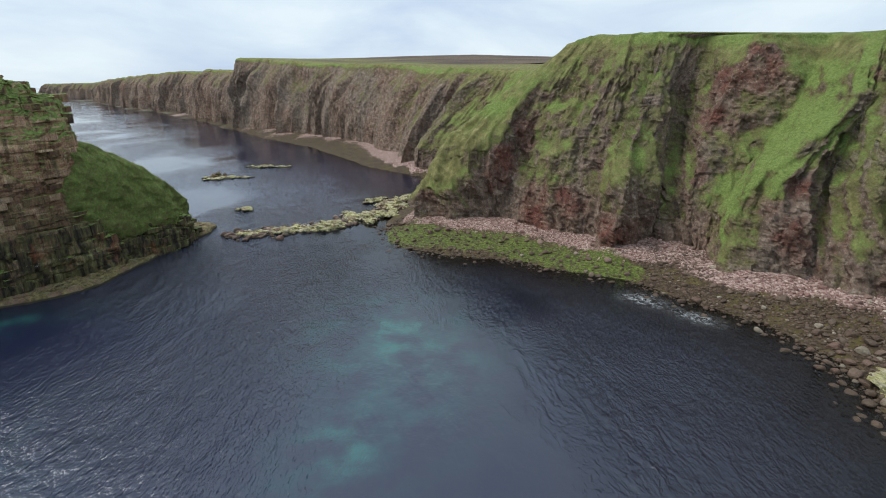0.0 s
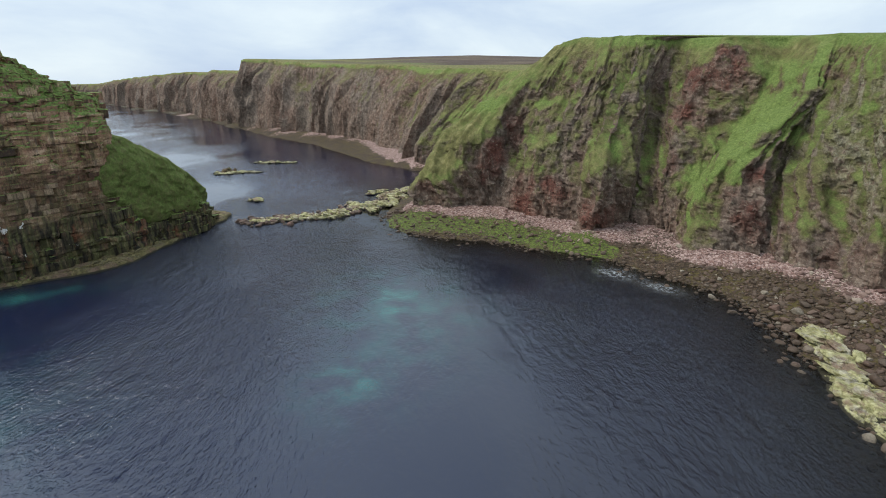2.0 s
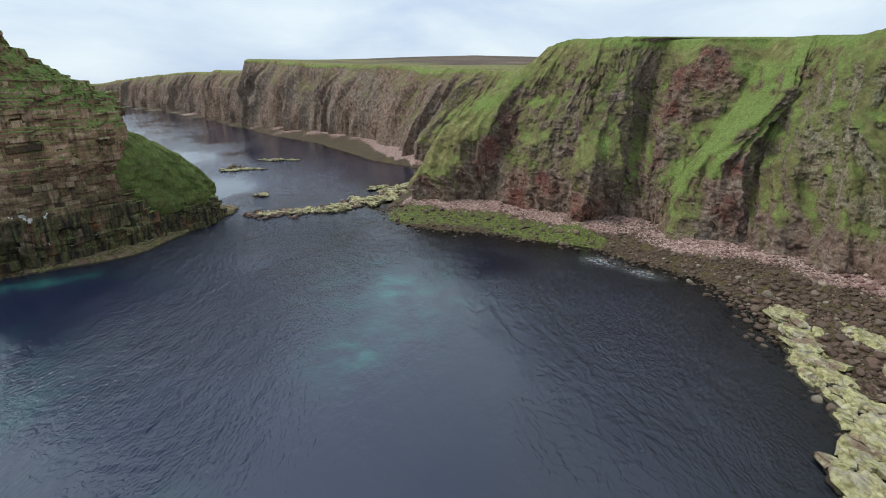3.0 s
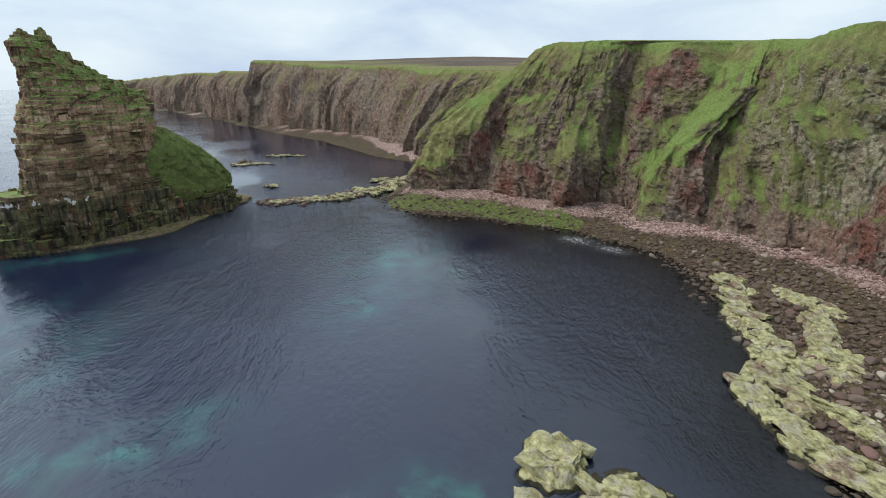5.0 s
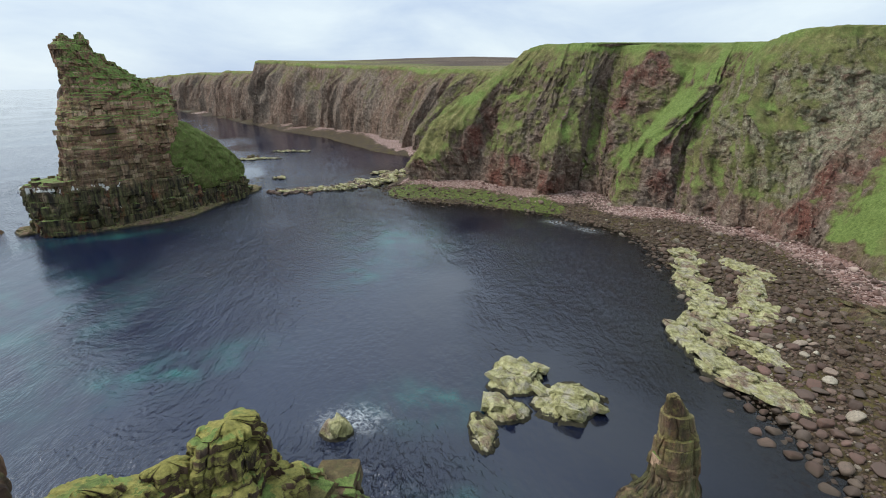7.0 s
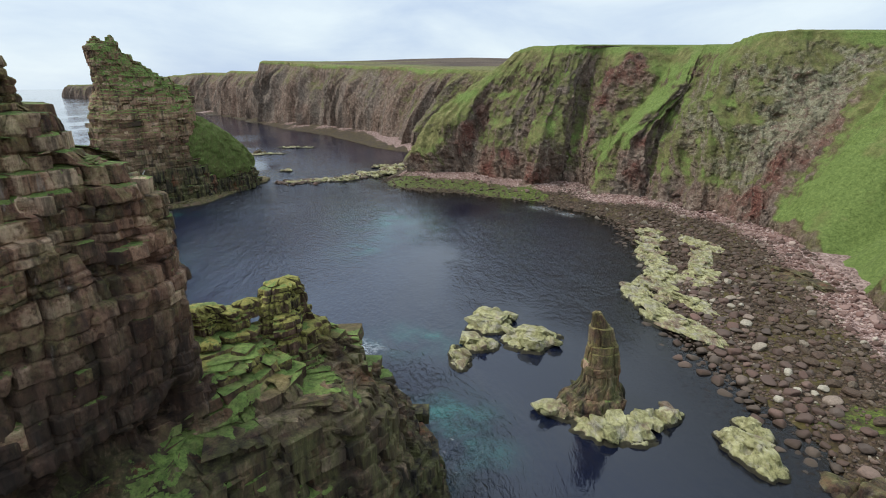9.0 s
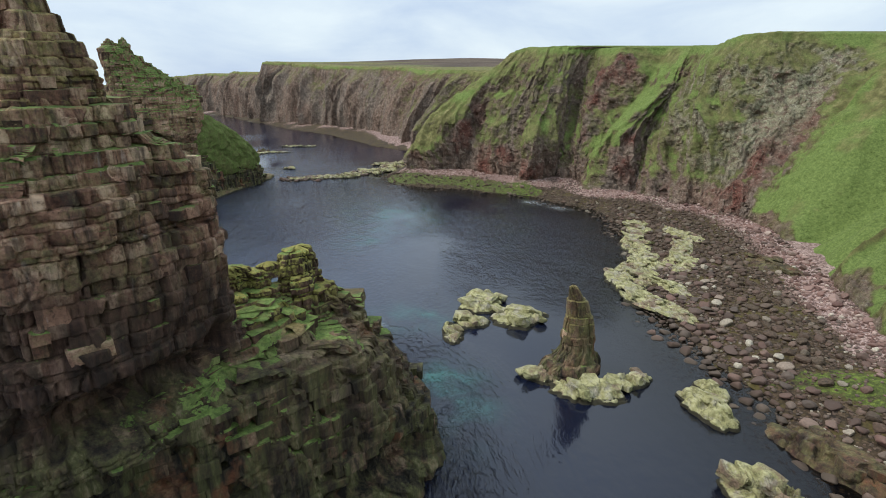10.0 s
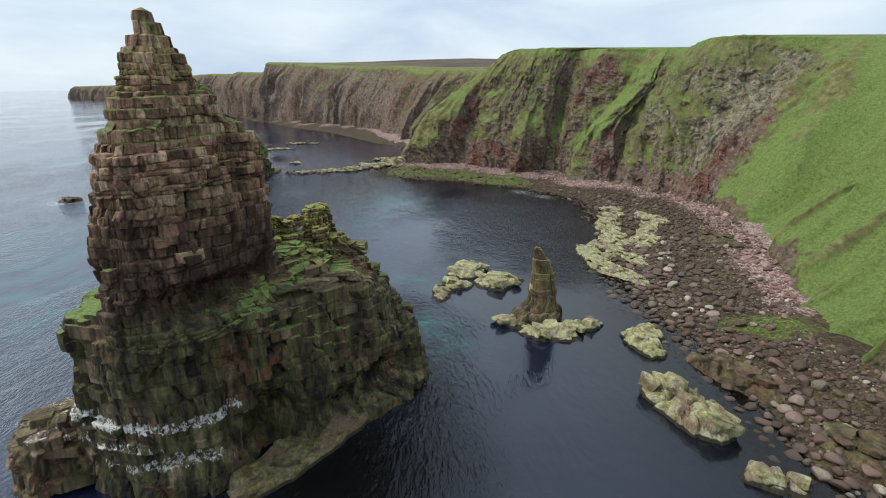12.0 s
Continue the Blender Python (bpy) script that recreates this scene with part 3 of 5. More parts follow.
def ridged(p, seed, octaves=4, gain=0.55):
    out, amp = 0, 1.0
    for k in range(octaves):
        out = out + amp * (1 - 2.2 * np.abs(vnoise(p * 1.93 ** k + 7.1 * k, seed + k)))
        amp *= gain
    return out


def coast_sheet(name, ribs, du, dz, label, scale=1.0, seed=3):
    nv = int(60 / dz)
    f = np.linspace(0, 1, nv)
    lines, inl, rock, top = [], [], [], []
    for pts, inland, rocky in ribs:
        z = -3 + (pts[-1, 2] - 0.8 + 3) * f
        zs = np.concatenate([[-3], pts[:, 2]])
        lines.append(np.stack([np.interp(z, zs, np.concatenate([pts[:1, c], pts[:, c]])) for c in (0, 1)] + [z], -1))
        inl.append(inland)
        rock.append(rocky)
        top.append(pts[-1, 2])
    lines, inl = np.array(lines), np.array(inl, float)
    lines = soften(lines, int(2.2 / dz), 1)
    at = [0.0]
    for i in range(len(ribs) - 1):
        gap = np.linalg.norm(lines[i + 1] - lines[i], axis=-1).mean()
        n = int(gap / du) + 2
        at += list(i + np.arange(1, n + 1) / n)
    at = np.array(at)
    i = np.minimum(at.astype(int), len(ribs) - 2)
    w = (at - i)
    P = lines[i] * (1 - w)[:, None, None] + lines[i + 1] * w[:, None, None]
    inland = inl[i] * (1 - w)[:, None] + inl[i + 1] * w[:, None]
    R = np.interp(at, np.arange(len(ribs)), rock)[:, None]
    tops = np.interp(at, np.arange(len(ribs)), top)
    k = max(2, int(1.6 * scale / du))
    P = soften(P, k, 0)
    brink = P[:, -1, :2].copy()
    s = np.array([0.5, 1.1, 1.9, 2.8, 4, 5.5, 7.5, 10, 14, 20, 28, 40, 60, 90, 135, 200, 260]) * scale
    k = max(4, int(16 * scale / du))
    calm = soften(brink, k, 0)
    heading = unit(soften(unit(inland - calm), k, 0))
    flen = np.linalg.norm(inland - calm, axis=1)
    near = sstep(0, 18 * scale, s)[None, :, None]
    base = brink[:, None] * (1 - near) + (calm + 6 * heading)[:, None] * near
    xy = np.concatenate([base + heading[:, None] * s[None, :, None], inland[:, None]], 1)
    st = np.concatenate([np.broadcast_to(s, (len(at), len(s))), flen[:, None]], 1)
    rise = (9 if scale > 1 else 1 + 3 * sstep(330, 420, brink[:, 1:])) * sstep(44, 320, st)
    P = np.concatenate([P, np.concatenate([xy, (tops[:, None] - 0.8 * np.exp(-st / 2.2) + rise)[..., None]], -1)], 1)
    V = np.concatenate([np.broadcast_to(f, (len(at), nv)), 1 + st / 30], 1)
    U = np.concatenate([[0], np.cumsum(np.linalg.norm(np.diff(P[:, nv // 3, :2], axis=0), axis=1))])[:, None] + 0 * V
    face = sstep(1.2, 0.98, V)
    # large crags and gullies that run down the face, then ledges; the brink stays nearly whole
    N = unit(soften(soften(sheet_normal(P), 4, 0), 4, 1))
    N[..., 2] *= 0.5
    N = unit(N)
    us = U + 2.5 * vnoise(stack3(U / 21, P[..., 2] / 19, 0), seed + 40)
    z = P[..., 2]
    soft = face * (0.3 + 0.7 * sstep(1.0, 0.75, V)) * sstep(0.03, 0.2, R)
    crag = ridged(stack3((us + 0.35 * z) / (9.5 * scale), z / (40 * scale**0.5), seed), seed + 60, 4)
    med = fbm(P * np.array([1, 1, 0.55]) / (4.2 * scale**0.8), 4, seed + 11)
    wall = np.ones(V.shape) if scale > 1 else sstep(235, 285, P[..., 1])
    uw = U + 11 * vnoise(stack3(U / 38, z / 70, 2), seed + 41) + 2 * vnoise(stack3(U / 9, z / 18, 5), seed + 42)
    flute = 1.5 * ridged(stack3(uw / 31, z / 200, seed + 2), seed + 71, 3) + 0.8 * ridged(stack3((uw + 0.15 * z) / 11, z / 60, seed + 4), seed + 75, 2) * sstep(-0.4, 0.4, vnoise(stack3(U / 30, z / 40, 1), seed + 79))
    d = soft * (2.3 * scale**0.5 * (crag - 0.3) * (0.35 + 0.65 * R) * (1 - 0.7 * wall) + 1.3 * med * (1 - 0.6 * wall) + 2.6 * (flute - 0.8) * wall * scale**0.5)
    P = P + N * d[..., None]
    N = sheet_normal(P)
    nz = soften(soften(N[..., 2], 1, 0), 1, 1)
    # turf holds where the ground lies back; elsewhere bare rock
    T = nz - 0.44 - 0.3 * (R - 0.5) + 0.16 * np.clip(crag - 0.5, -0.5, 0.8) * (scale < 2) + 0.34 * fbm(P / 8, 3, seed + 21) + 0.25 * fbm(P / 2.2, 3, seed + 22)
    T = T - 0.45 * sstep(13, 5, z + 2.5 * fbm(P / 6, 2, seed + 23)) * (R > 0.2) + 0.6 * sstep(0.94, 1.0, V)
    red = np.zeros(V.shape)
    for x, y, zz, r in RED_SPOTS:
        red = np.maximum(red, 1.4 * np.exp(-(((P[..., 0] - x) / r) ** 2 + ((P[..., 1] - y) / (1.4 * r)) ** 2 + ((z - zz) / r) ** 2)))
    scar = np.exp(-(((at - (len(ribs) - len(SLOPE_RIBS) - 1.35)) / 0.8) ** 2))[:, None] * sstep(0.97, 0.8, V) * (scale < 2)
    red = np.maximum(red, 1.35 * scar * sstep(50, 34, z))
    red = red * (0.75 + 1.0 * fbm(P / 3.5, 3, 9))
    T = T - 0.7 * sstep(0.25, 0.7, red) - 0.3 * scar
    pale = sstep(87, 95, P[..., 0] + 0.1 * (z - 30)) * sstep(72, 80, P[..., 1]) * sstep(122, 110, P[..., 1]) * sstep(7, 15, z) * sstep(1.02, 0.98, V) * (scale < 2)
    T = T + 0.1 * pale
    T = T + wall * (-0.1 + 0.14 * np.clip(1.1 - flute, -0.6, 1.2) - 0.2 * sstep(1.0, 0.97, V))
    T = np.where(R < 0.1, 0.6 - 0.9 * sstep(7, 4.6, z + 3 * fbm(P / 5, 2, 3)) + 0.3 * fbm(P / 6, 3, seed + 29), T)
    cover = sstep(-0.13, 0.13, T)
    bare = 1 - cover
    # beds and joints of the bare rock
    dip = 0.12 * P[..., 0] - 0.06 * P[..., 1] - 0.5 * pale * (P[..., 0] - P[..., 1])
    bed = z + dip + 2.2 * vnoise(P / 15, seed + 5)
    block = 0
    for cu, cz, g in ((2.8, 3.6, 1.0), (1.3, 1.5, 0.6)):
        q = bed / (cz * scale)
        row = np.floor(q + 0.25 * vnoise(P / 2.5, seed + 31)).astype(np.int64)
        col = np.floor((us + 0.25 * z) / (cu * scale) + 5 * hash01(row, 3, 0, seed) + 0.5 * vnoise(P / 3, seed + 33)).astype(np.int64)
        cut = np.minimum(q - np.floor(q), 1 - q + np.floor(q)) * cz
        block = block + g * (hash01(col, row, 1, seed) - 0.5) - 0.14 * g * np.exp(-((cut / 0.22) ** 2))
    fine = fbm(P / (1.1 * scale**0.7), 3, seed + 13)
    d = face * bare * sstep(0.0, 0.06, V) * (0.85 * block * (1 - 0.5 * wall) + 0.5 * fine * (1 - 0.3 * wall)) + 0.22 * fine * (1 - bare) * sstep(2.2, 1.0, V)
    P = P + N * d[..., None]
    # low terraces and sheep-walks of the grass slope
    grassy = (R < 0.2) * sstep(0.05, 0.2, V) * sstep(1.05, 0.8, V)
    walk_line = np.sin(2 * np.pi * (P[..., 2] - 0.14 * U + 1.6 * vnoise(P / 11, seed + 50)) / 4.2)
    fold = ridged(stack3(U / 12 + z / 27, z / 120, 3), seed + 51, 2, 0.25)
    P[..., 2] += grassy * (0.3 * walk_line * (0.4 + 0.6 * vnoise(P / 14, 5)) + 4.6 * (fold - 0.3) + 0.5 * med)
    lush = 0.25 + 0.5 * fbm(P / 13, 3, seed + 34) + 0.35 * sstep(0.2, -0.5, crag) + 0.25 * sstep(0.92, 1.0, V)
    # dry yellow crests, lush hollows: light and shade of the folds put into turf colour
    lush = np.where(R < 0.2, 0.85 - 0.75 * sstep(0.4, 1.0, fold + 0.5 * fbm(P / 10, 3, 8)), lush)
    if scale < 2:
        lush = lush + 0.7 * np.exp(-(((P[..., 0] - P[..., 1] + 40 - 0.4 * (z - 25)) / 14) ** 2)) * sstep(12, 18, z) * sstep(52, 44, z) * sstep(60, 68, P[..., 0])
    lush = lush - 0.6 * sstep(225, 260, P[..., 1]) * sstep(0.9, 1.1, V)
    moor = sstep(1.5, 3.0, V) * sstep(-0.2, 0.2, fbm(P / 60, 3, 77) + sstep(2, 8, V)) * (scale > 1)
    faces = grid_faces(*V.shape)
    me = mesh_of(name, P, faces[:, ::-1], {"red": red, "pale": pale, "cover": T, "lush": lush, "moor": moor})
    me.polygons.foreach_set("use_smooth", (cover > 0.5)[:-1, :-1].ravel())
    ob = new(name, me)
    me.materials.append(CLIFF)
    return tagged(ob, label, "cliff", kind="structure")


coast_sheet("cliff_far", FAR_RIBS, 1.4, 0.9, "long sheer wall of dark red and brown sea cliffs topped with moorland", scale=2.2, seed=3)
coast_sheet("cliff_headland", BAY_RIBS + HEAD_RIBS + PALE_RIBS + SLOPE_RIBS, 0.42, 0.42, "steep red-brown sandstone headland with green turf ridges, gullies and a grassy slope", seed=12)

# ---- shore, sea bed and sea ----
SHORE = np.array([(-1000, 1500), (-664, 1113), (-421, 829), (-301, 671), (-216, 560), (-140, 440), (-92, 380), (-58, 322), (-34, 282), (0, 245), (8, 225), (-6, 205), (-14, 182), (-17, 165), (-14, 144), (4, 131), (18, 128), (31, 119), (44, 112), (52, 100), (61, 89), (66, 75), (62, 62), (63, 48), (57, 30), (50, 12), (52, -6), (54, -22), (56, -38), (54, -50), (57, -64), (60, -100), (62, -200)], float)
FOOT = np.array([r[0][0, :2] for r in FAR_RIBS[1:] + BAY_RIBS[2:] + HEAD_RIBS + PALE_RIBS + SLOPE_RIBS] + [(92, -200)], float)
LAND = np.vstack([SHORE, [(600, -200), (600, 1500)]])
INLAND = np.vstack([FOOT, [(600, -200), (600, 1560)]])


def ground_z(x, y):
    """Height of beach and sea bed, and the distances to the waterline (positive ashore) and the cliff foot."""
    xy = np.stack([np.ravel(x), np.ravel(y)], -1).astype(float)
    dw, df = line_dist(xy, SHORE), line_dist(xy, FOOT)
    ashore, behind = inside(xy, LAND), inside(xy, INLAND)
    high = 3.6
    z = np.where(ashore, high * dw / (dw + df + 1e-6), -np.minimum(7.0, 0.1 * dw + 0.004 * dw**2))
    z = np.where(behind, high, z)
    p = stack3(xy[:, 0], xy[:, 1], 0)
    z = z + 0.35 * fbm(p / 6, 3, 61) * np.clip(dw / 4 + 0.4, 0, 1) + 0.12 * fbm(p / 1.5, 2, 63)
    return z.reshape(np.shape(x)), np.where(ashore, dw, -dw).reshape(np.shape(x)), df.reshape(np.shape(x))


def spot(x, y, cx, cy, rx, ry, rot=0.0):
    c, s = math.cos(radians(rot)), math.sin(radians(rot))
    a, b = (x - cx) * c + (y - cy) * s, -(x - cx) * s + (y - cy) * c
    return np.exp(-((a / rx) ** 2 + (b / ry) ** 2))


def uneven(lo, hi, fine_lo, fine_hi, step, grow=1.12):
    mid = list(np.arange(fine_lo, fine_hi + step, step))
    a, s = [], step
    while not a or a[-1] > lo:
        s *= grow
        a.append((a[-1] if a else mid[0]) - s)
    b, s = [], step
    while not b or b[-1] < hi:
        s *= grow
        b.append((b[-1] if b else mid[-1]) + s)
    return np.array(a[::-1] + mid + b)


gx, gy = np.meshgrid(uneven(-1400, 500, -40, 112, 0.9), uneven(-400, 1700, -75, 215, 0.9), indexing="ij")
gz, gw, gf = ground_z(gx, gy)
away = gw / (gw + gf + 1e-6)
pink = np.where(gy > 96, sstep(0.45, 0.7, away + 0.1 * sstep(220, 260, gy) - 0.25 * sstep(300, 340, gy)), sstep(0.68, 0.9, away) * sstep(-32, -12, gy)) * (gw > 0)


def weed_at(x, y):
    return spot(x, y, -10, 150, 10, 8) + spot(x, y, 7, 142, 17, 7, -8) + spot(x, y, 24, 131, 16, 6, -38) + spot(x, y, 40, 119, 12, 6, -40) + 0.9 * spot(x, y, 66, -25, 10, 5, -35)


weed = weed_at(gx, gy) * (gw > -4)
pink = np.maximum(pink - weed, 0)
sand = sstep(-25, -45, gw)
ground = new("ground", mesh_of("ground", np.stack([gx, gy, gz], -1), grid_faces(*gx.shape), {"pink": pink, "weed": weed, "sand": sand}, smooth=True))
ground.data.materials.append(BEACH)
tagged(ground, "pink and brown shingle beach with green weed running under the sea", "beach", kind="structure")

sx, sy = np.meshgrid(uneven(-9000, 9000, -125, 75, 1.5), uneven(-3000, 12000, -75, 260, 1.5), indexing="ij")
bz, bw, bf = ground_z(sx, sy)
shallow = np.clip(1.1 * np.exp(np.minimum(bw, 0) / 8), 0, 1) * (bw > -60)
teal = (spot(sx, sy, -8, 86, 13, 20, 20) + 0.7 * spot(sx, sy, -13, 55, 7, 8) + spot(sx, sy, -36, 14, 12, 5, 30) + 1.2 * spot(sx, sy, 4, 4, 7, 5) + 1.7 * spot(sx, sy, 10, -22, 5, 8, 20) + 0.8 * spot(sx, sy, -95, 88, 20, 5, 25)
        # open sea to the west: bright sky reflection painted in as teal
        + 0.5 * sstep(-35, -75, sx) * sstep(80, 30, sy))
foam = 0.6 * spot(sx, sy, 43, 101, 4, 2.5, -45) + 0.8 * spot(sx, sy, -39, 165, 6, 3, 20) + 0.8 * spot(sx, sy, -6, 0, 3.5, 2.5) + 0.8 * spot(sx, sy, -132, 90, 6, 5) + 0.5 * spot(sx, sy, 50, 92, 4, 2, -45)
# painted dark reflection before the near stack; along the shore mixed with murk
sea = new("water", mesh_of("water", np.stack([sx, sy, np.zeros(sx.shape)], -1), grid_faces(*sx.shape), {"shallow": shallow, "murk_and_reflection": np.clip(np.exp(np.minimum(bw, 0) / 44) * (bw > -190) * sstep(260, 170, sy) + 0.9 * spot(sx, sy, 0, -56, 14, 12), 0, 1), "calm": 0.92 * sstep(150, 215, sy) + 0.8 * sstep(-30, -110, sx) * sstep(160, 90, sy) + np.maximum(0.8 * np.exp(-(((sx + 8 - 0.1 * (sy - 60)) / 24) ** 2)) * sstep(-25, 5, sy) * sstep(200, 130, sy), np.maximum(sstep(12, -12, sy) * sstep(8, 24, sx), spot(sx, sy, 2, -58, 16, 14))), "kelp": sstep(-14, -4, bw) * sstep(0, -14, sy) + 0.5 * sstep(-8, -2, bw), "teal": np.clip(teal, 0, 1), "foam": foam}, smooth=True))
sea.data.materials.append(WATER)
tagged(sea, "dark slate-blue sea with small ripples and teal shallows", "sea", kind="structure")


# ---- rock pieces ----
def block_meshes(count, seed):
    """Rough unit blocks with worn edges: the shapes that the bedded rock is laid from."""
    rng = np.random.default_rng(seed)
    made = []
    for k in range(count):
        bm = bmesh.new()
        bmesh.ops.create_cube(bm, size=1.0)
        bmesh.ops.bevel(bm, geom=list(bm.edges), offset=0.05, segments=1, affect="EDGES")
        for v in bm.verts:
            v.co += Vector(rng.normal(0, 0.022, 3))
        bmesh.ops.triangulate(bm, faces=[f for f in bm.faces if len(f.verts) > 4])
        bm.verts.ensure_lookup_table()
        co = np.array([v.co[:] for v in bm.verts])
        fa = [[v.index for v in f.verts] for f in bm.faces]
        bm.free()
        made.append((co, fa))
    return made


def stone_meshes(count, seed, sub):
    """Water-worn stones of unit radius."""
    rng = np.random.default_rng(seed)
    made = []
    for k in range(count):
        bm = bmesh.new()
        bmesh.ops.create_icosphere(bm, subdivisions=sub, radius=1.0)
        co = np.array([v.co[:] for v in bm.verts])
        # flatten towards a few random planes, then roughen
        for _ in range(9):
            nrm = rng.normal(0, 1, 3)
            nrm /= np.linalg.norm(nrm)
            cut = rng.uniform(0.52, 0.85)
            over = np.maximum(co @ nrm - cut, 0)
            co = co - 0.85 * over[:, None] * nrm
        co = co * (1 + 0.06 * fbm(co * 1.3 + 5 * k, 3, seed + k))[:, None]
        bm.verts.ensure_lookup_table()
        fa = [[v.index for v in f.verts] for f in bm.faces]
        bm.free()
        made.append((co, fa))
    return made


def joined(name, shapes, placed):
    """One mesh out of many placed triangle shapes; placed: (shape, 4 x 4 matrix, how weedy, how pink)."""
    vs, fs, at, pk, n = [], [], [], [], 0
    tris = [np.array(fa) for _, fa in shapes]
    for k, m, weedy, pinkish in placed:
        co = shapes[k][0]
        vs.append(co @ m[:3, :3].T + m[:3, 3])
        fs.append(tris[k] + n)
        at.append(np.full(len(co), weedy))
        pk.append(np.full(len(co), pinkish))
        n += len(co)
    return mesh_of(name, np.vstack(vs), np.vstack(fs), {"weedy": np.concatenate(at), "pinkish": np.concatenate(pk)})


def placed_matrix(x, y, z, sx, sy, sz, rz=0.0, rx=0.0, ry=0.0):
    return np.array(Matrix.LocRotScale((x, y, z), Euler((rx, ry, rz)), (sx, sy, sz)))


def knot(knots, z):
    k = np.asarray(knots, float)
    return [np.interp(z, k[:, 0], k[:, c]) for c in range(1, k.shape[1])]


def outline(knots, z, th, seed, rough):
    """Plan points of a body at height z for the angles th: a squarish oval with buttresses."""
    cx, cy, a, b, ang = knot(knots, z)
    c, s = np.cos(th), np.sin(th)
    r = 1 / ((np.abs(c) ** 2.6 + np.abs(s) ** 2.6) ** (1 / 2.6))
    size = (a + b) / 2
    p = stack3(c * 1.6 * max(1, size / 9), s * 1.6 * max(1, size / 9), z / 16)
    r = r * (1 + rough * fbm(p, 3, seed)) + 0
    x, y = a * r * c, b * r * s
    ca, sa = math.cos(radians(ang)), math.sin(radians(ang))
    return cx + x * ca - y * sa, cy + x * sa + y * ca


def body_grid(knots, seed, rough, zs, th, level=None):
    k = np.asarray(knots, float)
    cx, cy, a, b, ang = (np.interp(zs[None] if level is None else level, k[:, 0], k[:, c]) for c in range(1, 6))
    c, s = np.cos(th)[:, None], np.sin(th)[:, None]
    r = 1 / ((np.abs(c) ** 2.6 + np.abs(s) ** 2.6) ** (1 / 2.6))
    f = 1.6 * np.maximum(1, (a + b) / 18)
    r = r * (1 + rough * fbm(stack3(c * f, s * f, zs[None] / 16), 3, seed))
    x, y = a * r * c, b * r * s
    ca, sa = np.cos(np.radians(ang)), np.sin(np.radians(ang))
    P = np.stack(np.broadcast_arrays(cx + x * ca - y * sa, cy + x * sa + y * ca, zs[None]), -1).copy()
    t = np.roll(P, -1, 0) - np.roll(P, 1, 0)
    n = np.stack([t[..., 1], -t[..., 0], 0 * t[..., 0]], -1)
    n /= np.linalg.norm(n, axis=-1, keepdims=True) + 1e-9
    return P, n, (a + b) / 2


def closed_top(P, zc):
    """Rows that draw the loft together into its top."""
    c = P[:, -1].mean(0)
    rows = [c + (P[:, -1] - c) * f for f in (0.9, 0.75, 0.6, 0.45, 0.3, 0.15, 0.0)]
    for r, f in zip(rows, (0.2, 0.4, 0.6, 0.75, 0.9, 1.0, 1.0)):
        r[:, 2] += zc * f + 0.5 * zc * fbm(r / 0.9, 3, 5)
    return np.concatenate([P, np.stack(rows, 1)], 1)


